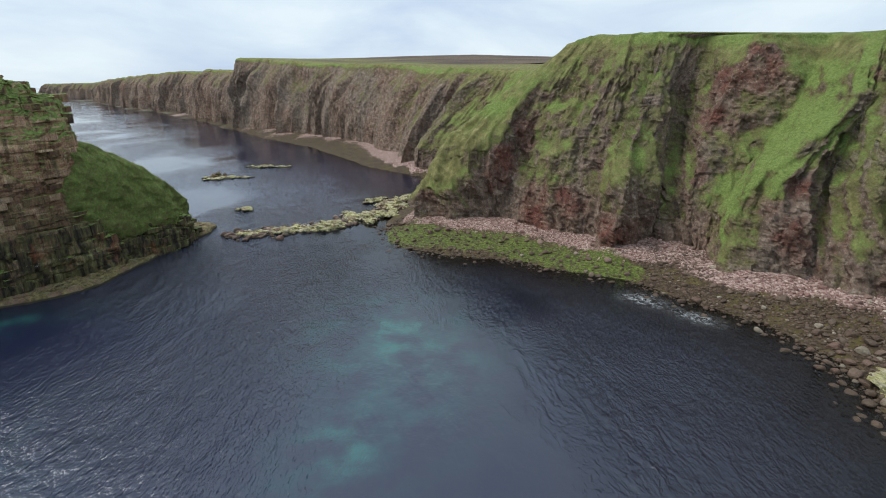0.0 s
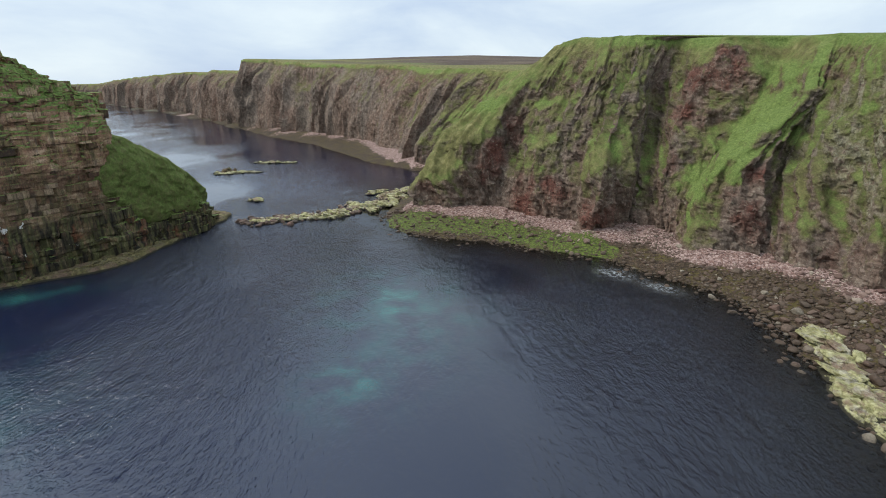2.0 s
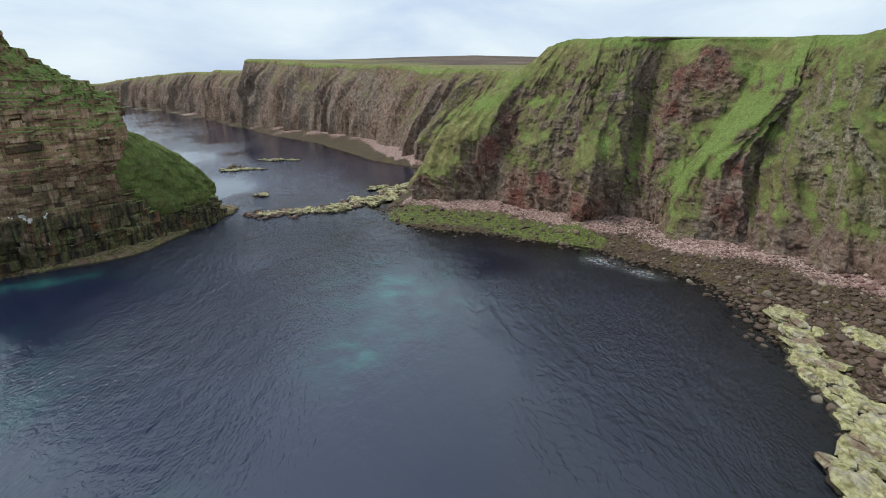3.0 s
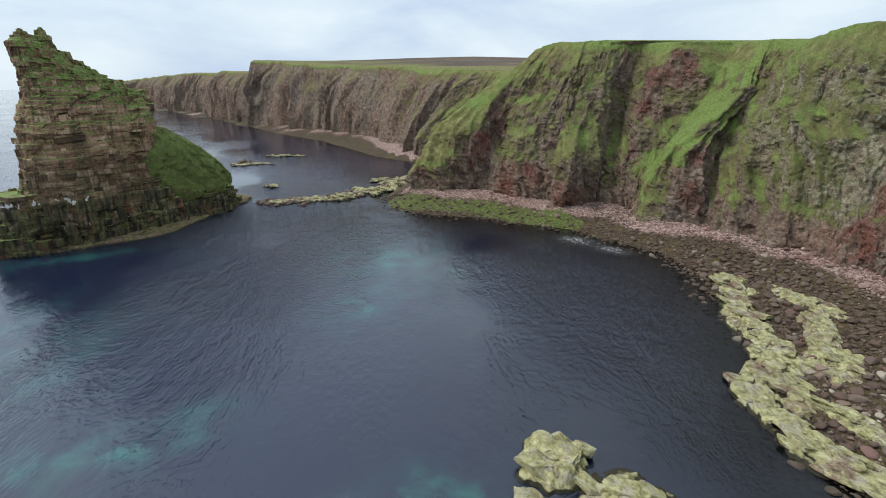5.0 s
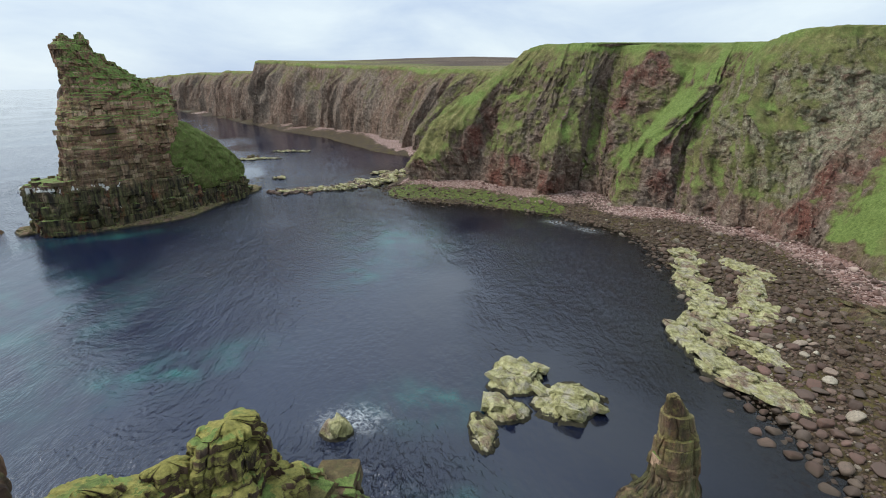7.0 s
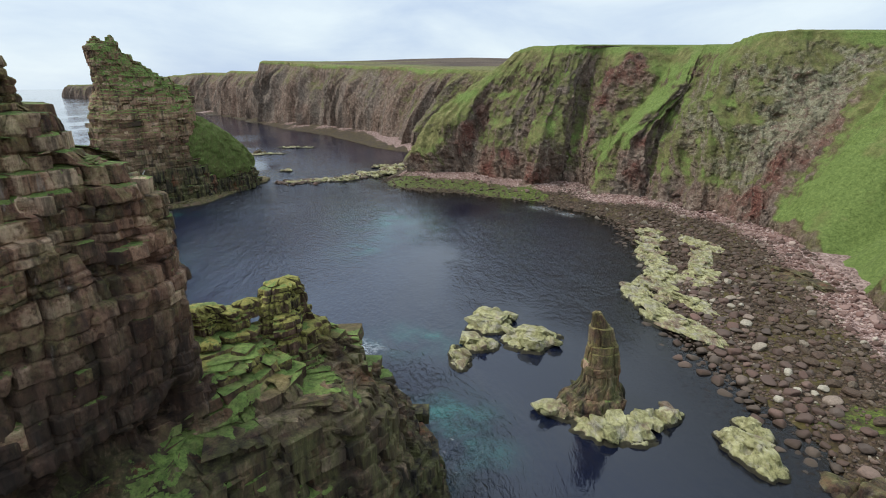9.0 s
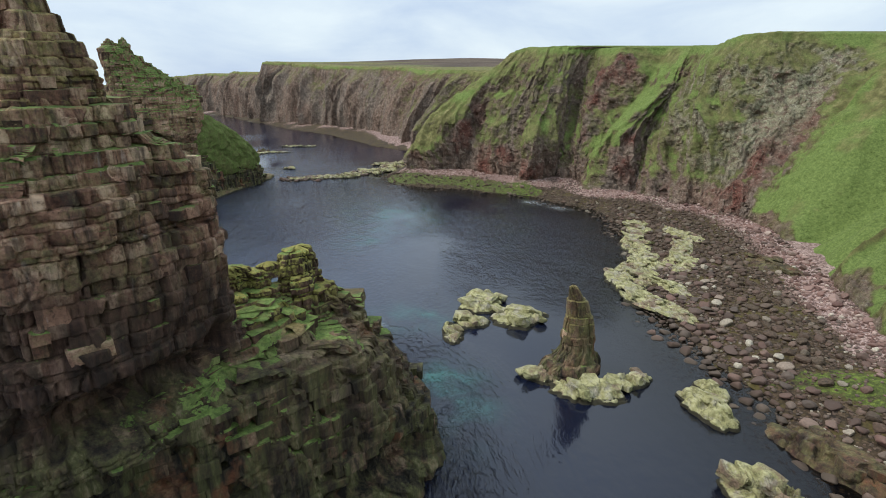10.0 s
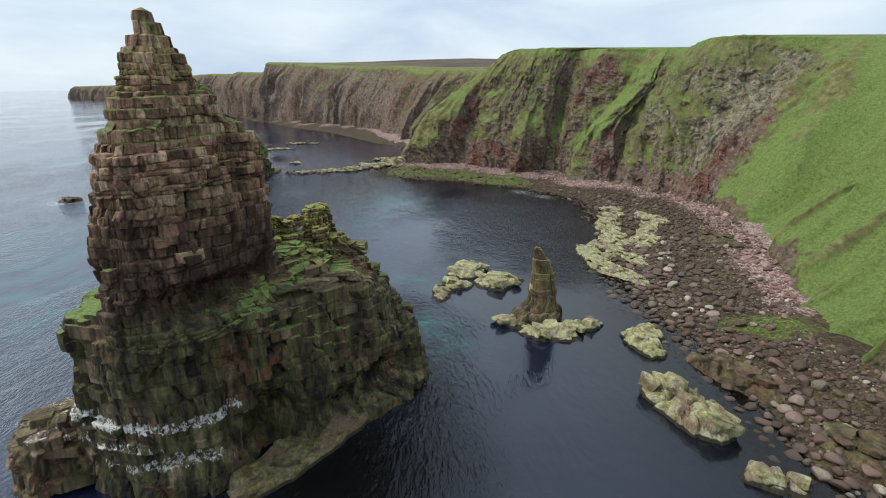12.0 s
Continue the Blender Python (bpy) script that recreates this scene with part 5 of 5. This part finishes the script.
needle_values = {"algae_and_shade": lambda x, y, z: 0.6 + 0.4 * sstep(5.5, 3.5, z), "green": lambda x, y, z: -0.15, "lichen": lambda x, y, z: 0.35 * sstep(5, 9, z), "guano": lambda x, y, z: -1.0 + 0.0 * z}
needle = [(-1, 28.6, -16.2, 5.6, 3.6, 10), (1.4, 28.8, -16.0, 4.8, 3.0, 10), (2.6, 29.2, -15.8, 3.6, 2.6, 10), (4, 29.7, -15.7, 2.6, 2.0, 10), (7, 29.8, -15.6, 2.2, 1.7, 10), (10, 29.5, -15.7, 1.65, 1.3, 10), (12.2, 28.95, -15.9, 1.15, 0.9, 10), (13.3, 28.5, -16.1, 0.75, 0.6, 10), (14.0, 28.3, -16.2, 0.38, 0.3, 10)]
rock_tower("rock_needle", "small pointed brown rock needle standing in the sea", [("pinnacle", needle, 51, 0.22, 0.14, (0.7, 2.4), 1.2, ())], needle_values,
    pieces=[(needle, 52, 0.12, 8, lambda p: 2 < p[2] < 9, (0.5, 1.0), (0.6, 1.2))])


# ---- low rocks ----
def slab_meshes(count, seed):
    """Angular slabs of unit half length: subdivided blocks cut back to a few planes."""
    rng = np.random.default_rng(seed)
    made = []
    for k in range(count):
        bm = bmesh.new()
        bmesh.ops.create_cube(bm, size=2.0)
        bmesh.ops.subdivide_edges(bm, edges=list(bm.edges), cuts=6, use_grid_fill=True)
        co = np.array([v.co[:] for v in bm.verts])
        for _ in range(8):
            nrm = rng.normal(0, 1, 3)
            nrm /= np.linalg.norm(nrm)
            over = np.maximum(co @ nrm - rng.uniform(0.75, 1.15), 0)
            co = co - over[:, None] * nrm
        co = co + 0.1 * np.stack([fbm(co * 1.8 + 9 * k + 3 * c, 3, seed + c, 0.5) for c in range(3)], -1)
        bm.verts.ensure_lookup_table()
        made.append((co, [[v.index for v in f.verts] for f in bm.faces]))
        bm.free()
    return made


SLAB_DATA, DARK_SLABS, LEDGE_SLABS = [], [], []
for co, fa in slab_meshes(12, 81):
    pale = mesh_of("slab", co, fa)
    pale.materials.append(LICHEN)
    SLAB_DATA.append(pale)
    olive = mesh_of("slab", co, fa)
    olive.materials.append(LEDGE)
    LEDGE_SLABS.append(olive)
    dim = mesh_of("slab", co, fa, {q: np.full(len(co), w) for q, w in (("green", -0.8), ("algae_and_shade", 0.7), ("tone", 0.3), ("guano", -1.0))})
    dim.materials.append(STRATA)
    DARK_SLABS.append(dim)
slab_rng = np.random.default_rng(83)


def skerry(x, y, rx, ry, rot, h, seed, label="low sea-washed rock crusted with yellow-green lichen", name="skerry", tilt=0.0, material=None, res=0.22, edge=0.38):
    """A low rock of tilted, broken beds with an uneven outline."""
    nr = max(10, int(max(rx, ry) / res))
    nt = max(28, int(2 * math.pi * max(rx, ry) / (res * 1.3)))
    th = np.linspace(0, 2 * np.pi, nt, endpoint=False)[:, None]
    q = np.linspace(0, 1, nr)[None]
    wob = 1 + edge * fbm(stack3(np.cos(th) * 1.5, np.sin(th) * 1.5, seed * 3.1), 4, seed)
    a, b = rx * q * np.cos(th) * wob, ry * q * np.sin(th) * wob
    p = stack3(a, b, seed * 7.7)
    prof = 1 - np.clip(q, 0, 1) ** 3.2
    lump = fbm(p / (0.45 * min(rx, ry) + 0.6), 4, seed + 1)
    bed = a * 0.8 + b * 0.25 + 1.1 * fbm(p / 2.5, 3, seed + 2)
    saw = bed / 1.3 - np.floor(bed / 1.3)
    wide = 2.7 if h > 1.8 else 1.9
    step = hash01(np.floor(bed / wide).astype(np.int64), np.floor(b / (1.4 * wide) + lump).astype(np.int64), 2, seed) - 0.5
    z = h * prof * (0.6 + 0.35 * lump + 0.6 * step) + tilt * a * prof
    z = z - 0.35 * h * sstep(0.14, 0.0, np.abs(fbm(p / (0.5 * min(rx, ry) + 1.2), 2, seed + 9))) * prof
    flat = np.round(z / 0.42) * 0.42
    z = 0.6 * z + 0.4 * flat + 0.2 * min(1, h) * (saw - 0.5) * prof + 0.05 * fbm(p / 0.7, 3, seed + 4) - 1.5 * q**7
    c, s = math.cos(radians(rot)), math.sin(radians(rot))
    gz0 = np.maximum(ground_z(np.array([x]), np.array([y]))[0][0], 0.0)
    P = np.stack([x + a * c - b * s, y + a * s + b * c, gz0 + z], -1)
    dark = {q: np.full(z.shape, w) for q, w in (("green", -0.8), ("algae_and_shade", 0.7), ("tone", 0.3), ("guano", -1.0))}
    ob = new(name, mesh_of(name, P, grid_faces(nt, nr, closed=True), dark if material else None, smooth=True))
    ob.data.materials.append(material or LICHEN)
    # broken slabs that share the dip of the beds
    big = min(2.4, 0.5 * min(rx, ry) + 0.3)
    for j in range(int(np.clip(0.45 * rx * ry / big, 3, 9))):
        ang, rad = slab_rng.uniform(0, 6.28), slab_rng.uniform(0.05, 0.8)
        px, py = rx * rad * math.cos(ang), ry * rad * math.sin(ang)
        size = big * slab_rng.uniform(0.55, 1.0)
        m = placed_matrix(x + px * c - py * s, y + px * s + py * c, gz0 + 0.6 * h * (1 - rad**3), size * slab_rng.uniform(0.55, 0.8), size * slab_rng.uniform(0.9, 1.3), 0.2 * h * slab_rng.uniform(0.8, 1.5) + 0.1,
            radians(rot) + slab_rng.normal(0, 0.3), slab_rng.normal(0, 0.08), 0.2 + slab_rng.normal(0, 0.08))
        child("slab", (DARK_SLABS if material else SLAB_DATA)[int(slab_rng.integers(0, 12))], ob).matrix_basis = Matrix(m.tolist())
    return tagged(ob, label, "rock", group="low rocks in the bay")


for k, (x, y, rx, ry, rot, h) in enumerate([
    (17.3, 9.6, 6.2, 5.4, 30, 1.6), (15.0, 1.2, 4.0, 3.6, 10, 1.2), (11.2, -3.0, 2.4, 5.6, 10, 0.9), (23.6, 3.2, 6.6, 5.6, 40, 1.7),
    (-7.6, -3.0, 2.4, 2.2, 0, 1.7), (24.8, -18.0, 4.8, 2.8, -30, 1.2), (30.0, -21.6, 6.4, 4.2, -12, 1.4), (36.8, -19.8, 4.4, 2.2, 20, 1.3),
    (44.5, -26.5, 2.6, 5.2, 25, 1.9), (47.5, -22.5, 1.4, 3.2, 30, 1.3), (43.6, -44.5, 3.8, 8.2, 20, 3.2), (47.5, -58.0, 2.0, 4.2, 60, 1.2),
]):
    skerry(x, y, rx, ry, rot, 1.35 * h, 100 + k)
SHELVES = [
    (67.5, 64.0, 2.8, 9.5, -15, 1.4), (62.5, 51.0, 3.0, 10.0, -10, 1.5), (59.0, 47.0, 1.6, 6.0, -14, 1.1), (60.0, 36.0, 3.2, 9.5, -8, 1.4), (55.8, 33.5, 1.5, 5.5, -12, 1.0), (53.5, 24.0, 3.6, 9.5, -14, 1.6), (48.6, 23.0, 2.6, 8.0, -16, 1.3), (49.0, 13.0, 3.0, 8.5, 6, 1.3),
    (53.0, 5.0, 2.6, 7.5, 24, 1.1), (76.5, 52.0, 2.6, 9.0, 12, 1.1), (71.5, 42.0, 2.4, 9.0, -28, 1.1), (66.0, 31.0, 2.6, 8.0, -20, 1.2), (58.0, 15.0, 2.0, 7.0, 12, 0.9),
]
for k, (x, y, rx, ry, rot, h) in enumerate(SHELVES):
    skerry(x, y, 1.4 * rx, 1.05 * ry, rot, 0.9 * h, 130 + k, "broken shelf of pale lichened rock beside the shore", edge=0.6)
reef = np.random.default_rng(77)
for k, (x, y, rx, ry, rot, h, count) in enumerate([
    (-56, 154, 6.5, 2.4, 5, 1.2, 6), (-45, 157, 6.5, 3.2, 10, 1.6, 6), (-34, 162, 7.0, 4.0, 20, 1.9, 6), (-25, 172, 6.0, 6.5, 30, 2.0, 6), (-17, 188, 5.5, 8.5, 20, 1.8, 6), (-11, 203, 5.0, 5.0, 0, 1.6, 5), (-24, 199, 6.0, 3.0, 20, 1.2, 4),
    (-20, 176, 7.0, 5.0, 40, 1.7, 8), (-14, 192, 6.0, 6.0, 10, 1.7, 8), (-8, 206, 6.0, 4.0, -10, 1.4, 6), (-38, 158, 8.0, 3.0, 12, 1.5, 6), (-101, 252, 14, 4.0, 0, 1.0, 6), (-93, 286, 13, 4.0, -8, 1.0, 6), (-69, 186, 4.5, 2.4, 5, 1.2, 2),
]):
    for j in range(count):
        big = 1.0 if j == 0 else reef.uniform(0.28, 0.6)
        ang, rad = reef.uniform(0, 6.28), 0.0 if j == 0 else reef.uniform(0.5, 1.1)
        ox, oy = rad * rx * math.cos(ang), rad * ry * math.sin(ang)
        c, q = math.cos(radians(rot)), math.sin(radians(rot))
        skerry(x + ox * c - oy * q, y + ox * q + oy * c, 0.75 * rx * big, 0.8 * ry * big + 0.4, rot + reef.uniform(-30, 30), h * (0.55 + 0.5 * big), 160 + 7 * k + j, "low rock of the reef across the bay mouth", res=0.45, edge=0.8)
skerry(-105, 254, 5, 3.0, 0, 3.2, 190, "dark bare rock on a low skerry", material=STRATA, res=0.5)
skerry(28.6, -16.8, 5.4, 3.8, 10, 2.6, 199, "dark bare rock round the foot of the needle", material=STRATA)
skerry(54.5, -37, 3.4, 9.5, 28, 2.6, 191, "dark broken rock bed on the beach", material=STRATA)
skerry(60, -55, 3.0, 7.0, 30, 1.4, 192, "dark broken rock bed on the beach", material=STRATA)
skerry(83, 22, 4.0, 9.0, 10, 1.0, 193, "grey broken rock bed at the foot of the turf", material=STRATA)
skerry(-131, 93, 5, 4, 20, 2.0, 198, "dark bare rock awash in foam", material=STRATA, res=0.5)
# wave-cut ledges at the feet of the stacks
def ledge(line, width, h, seed, res=0.4):
    """A wave-cut shelf along a curve, its outer rim stepped down into the sea."""
    rows, length = spline([(x, y, w) for (x, y), w in zip(line, width)], int(20))
    nu = int(length / res)
    rows, _ = spline([(x, y, w) for (x, y), w in zip(line, width)], nu)
    tan = np.gradient(rows[:, :2], axis=0)
    tan /= np.linalg.norm(tan, axis=1)[:, None]
    inner = np.stack([-tan[:, 1], tan[:, 0]], -1)
    nw = int(max(width) / res)
    q = np.linspace(0, 1, nw)[None]
    u = np.linspace(0, length, nu)[:, None]
    rag = 1.3 * fbm(stack3(u / 5, 0 * u, seed), 4, seed)
    off = q * rows[:, 2:3] - 0.4 + rag * (1 - q)
    p = stack3(u + 0 * q, off, seed)
    bed = off * 0.8 + 0.25 * u + 1.2 * fbm(p / 4, 3, seed + 2)
    k = np.floor(bed / 1.4)
    step = hash01(k.astype(np.int64), np.floor(u / 4.5 + fbm(p / 6, 2, seed + 5)).astype(np.int64), 2, seed)
    ends = sstep(0, 0.04, u / length) * sstep(1, 0.96, u / length)
    z = h * (0.35 + 0.5 * step + 0.35 * q + 0.4 * fbm(p / 3, 3, seed + 3)) * ends + 0.06 * fbm(p / 0.7, 3, seed + 4) - 1.8 * sstep(0.1, 0.0, q) - 1.5 * (1 - ends)
    xy = rows[:, None, :2] + inner[:, None] * off[..., None]
    ob = new("rock_ledge", mesh_of("rock_ledge", np.concatenate([xy, z[..., None]], -1), grid_faces(nu, nw), smooth=True))
    ob.data.materials.append(LEDGE)
    for j in range(int(length / 4.5)):
        a, b = slab_rng.uniform(2, length - 2), slab_rng.uniform(0.25, 0.7)
        x, y, w = (np.interp(a, u[:, 0], rows[:, c]) for c in range(3))
        tx, ty = np.interp(a, u[:, 0], tan[:, 0]), np.interp(a, u[:, 0], tan[:, 1])
        m = placed_matrix(x - ty * b * w, y + tx * b * w, 0.75 * h, slab_rng.uniform(1.0, 2.4), slab_rng.uniform(0.6, 1.2), 0.3 * h * slab_rng.uniform(0.7, 1.3), math.atan2(ty, tx) + slab_rng.normal(0, 0.25), slab_rng.normal(0, 0.08), slab_rng.normal(0, 0.08))
        child("slab", LEDGE_SLABS[j % 12], ob).matrix_basis = Matrix(m.tolist())
    return tagged(ob, "olive-yellow wave-cut ledge at the foot of the stack", "rock ledge")


ledge([(-11.0, -61.6), (-7.6, -59.6), (-2.8, -53.8), (1.3, -47.5), (5.0, -41.1), (8.0, -36.0), (7.5, -31.5)], (3.5, 5, 6, 6, 7, 7, 6), 1.3, 194, 0.3)
ledge([(-121, 88), (-112, 95), (-100, 95.4), (-91, 99.5), (-84, 104.4), (-78, 113.5), (-74.5, 132), (-72, 147), (-70, 161.5), (-80, 170)], (8, 7, 8, 9, 9, 9, 9, 9, 8, 8), 1.5, 196)

# ---- boulders ----
STONES, PEBBLES = stone_meshes(12, 71, 3), stone_meshes(8, 72, 2) + stone_meshes(8, 73, 1)
STONE_DATA = []
for co, fa in STONES:
    me = mesh_of("boulder", co, fa, smooth=True)
    me.materials.append(BOULDER)
    STONE_DATA.append(me)
def pink_at(x, y, t):
    """How far the stones turn pink up the beach, in uneven drifts."""
    drift = float(fbm(np.array([[x / 6, y / 6, 0.0]]), 3, 91)[0])
    return float((sstep(0.66, 0.88, t) * sstep(-32, -12, y) if y < 96 else sstep(0.45, 0.7, t)) * sstep(-0.3, 0.15, drift))


rng = np.random.default_rng(7)
N = 90000
bx, by = rng.uniform(-20, 108, N), rng.uniform(-75, 165, N)
bz, bw, bf = ground_z(bx, by)
t = bw / (bw + bf + 1e-6)
on_shelf = sum(spot(bx, by, x, y, 1.3 * rx, ry, rot) > 0.5 for x, y, rx, ry, rot, _ in SHELVES) > 0
keep = (bw > -6) & ~on_shelf & ~inside(np.stack([bx, by], -1), INLAND) & (rng.random(N) < np.where(by > 100, 0.25, 0.55))
bx, by, bz, bw, t = bx[keep], by[keep], bz[keep], bw[keep], t[keep]
size = np.where(t < 0.6, rng.lognormal(-0.72, 0.5, len(t)), rng.lognormal(-1.05, 0.45, len(t)))
size = np.clip(size * np.where(by < 80, 0.95, 0.7), 0.18, 1.12)
order = np.argsort(-size * (1 + (by < 30) * (t < 0.4)))
loose, rest, taken = 0, [], {}
for i in order[:26000]:
    cell = (int(bx[i] // 1.6), int(by[i] // 1.6))
    near = [q for a in (-1, 0, 1) for b in (-1, 0, 1) for q in taken.get((cell[0] + a, cell[1] + b), [])]
    if any((bx[i] - q[0]) ** 2 + (by[i] - q[1]) ** 2 < (0.8 * (size[i] + q[2])) ** 2 for q in near):
        continue
    taken.setdefault(cell, []).append((bx[i], by[i], size[i]))
    s = size[i]
    args = (bx[i], by[i], bz[i] + 0.22 * s, s * rng.uniform(0.8, 1.25), s * rng.uniform(0.8, 1.1), s * rng.uniform(0.5, 0.75), rng.uniform(0, 6.28), rng.normal(0, 0.2), rng.normal(0, 0.2))
    if loose < 300 and by[i] < 40 and s > 0.5 and t[i] < 0.4:
        ob = new("boulder", STONE_DATA[loose % 12])
        ob.matrix_basis = Matrix(placed_matrix(*args).tolist())
        tagged(ob, "rounded brown or grey sandstone boulder on the beach", "boulder", group="boulders on the beach")
        loose += 1
    else:
        weedy = max(float(sstep(0.12, 0.4, t[i]) * sstep(0.85, 0.6, t[i]) * (0.4 + 0.9 * rng.random())), float(0.65 * sstep(25, 45, by[i]) * sstep(0.7, 0.4, t[i])))
        pinkish = pink_at(bx[i], by[i], t[i])
        if weed_at(bx[i], by[i]) > 0.45 and rng.random() < 0.55:
            continue
        rest.append((int(rng.integers(0, 8)) + (0 if s > 0.4 else 8), placed_matrix(*args), weedy * (1 - 0.7 * pinkish), pinkish))
# small stones between the boulders
N = 70000
bx, by = rng.uniform(-20, 106, N), rng.uniform(-62, 162, N)
bz, bw, bf = ground_z(bx, by)
t = bw / (bw + bf + 1e-6)
ok = (bw > -3) & ~inside(np.stack([bx, by], -1), INLAND)
for i in np.flatnonzero(ok)[:15000]:
    s = rng.uniform(0.16, 0.36)
    weedy = max(float(sstep(0.1, 0.35, t[i]) * sstep(0.9, 0.6, t[i]) * (0.5 + 0.8 * rng.random())), float(0.65 * sstep(25, 45, by[i]) * sstep(0.7, 0.4, t[i])))
    pinkish = pink_at(bx[i], by[i], t[i])
    if weed_at(bx[i], by[i]) > 0.45 and rng.random() < 0.55:
        continue
    m = placed_matrix(bx[i], by[i], bz[i] + 0.1 * s, s * rng.uniform(0.8, 1.4), s * rng.uniform(0.8, 1.2), s * rng.uniform(0.5, 0.8), rng.uniform(0, 6.28))
    rest.append((8 + int(rng.integers(0, 8)), m, weedy * (1 - 0.7 * pinkish), pinkish))
# rubble on the reef
for i in range(420):
    q = rng.random()
    x, y = np.interp(q, [0, 0.35, 0.7, 1], [-62, -38, -22, -10]) + rng.normal(0, 2.6), np.interp(q, [0, 0.35, 0.7, 1], [152, 160, 178, 205]) + rng.normal(0, 2.6)
    s = rng.uniform(0.4, 1.5)
    rest.append((int(rng.integers(0, 8)), placed_matrix(x, y, 0.1 * s, s, s * rng.uniform(0.6, 1.0), s * rng.uniform(0.5, 0.9), rng.uniform(0, 6.28)), 0.2, 0.0))
pebbles = new("shingle", joined("shingle", PEBBLES, rest))
pebbles.data.materials.append(BOULDERS)
tagged(pebbles, "pink and brown stones strewn over the beach", "stones", kind="stuff")
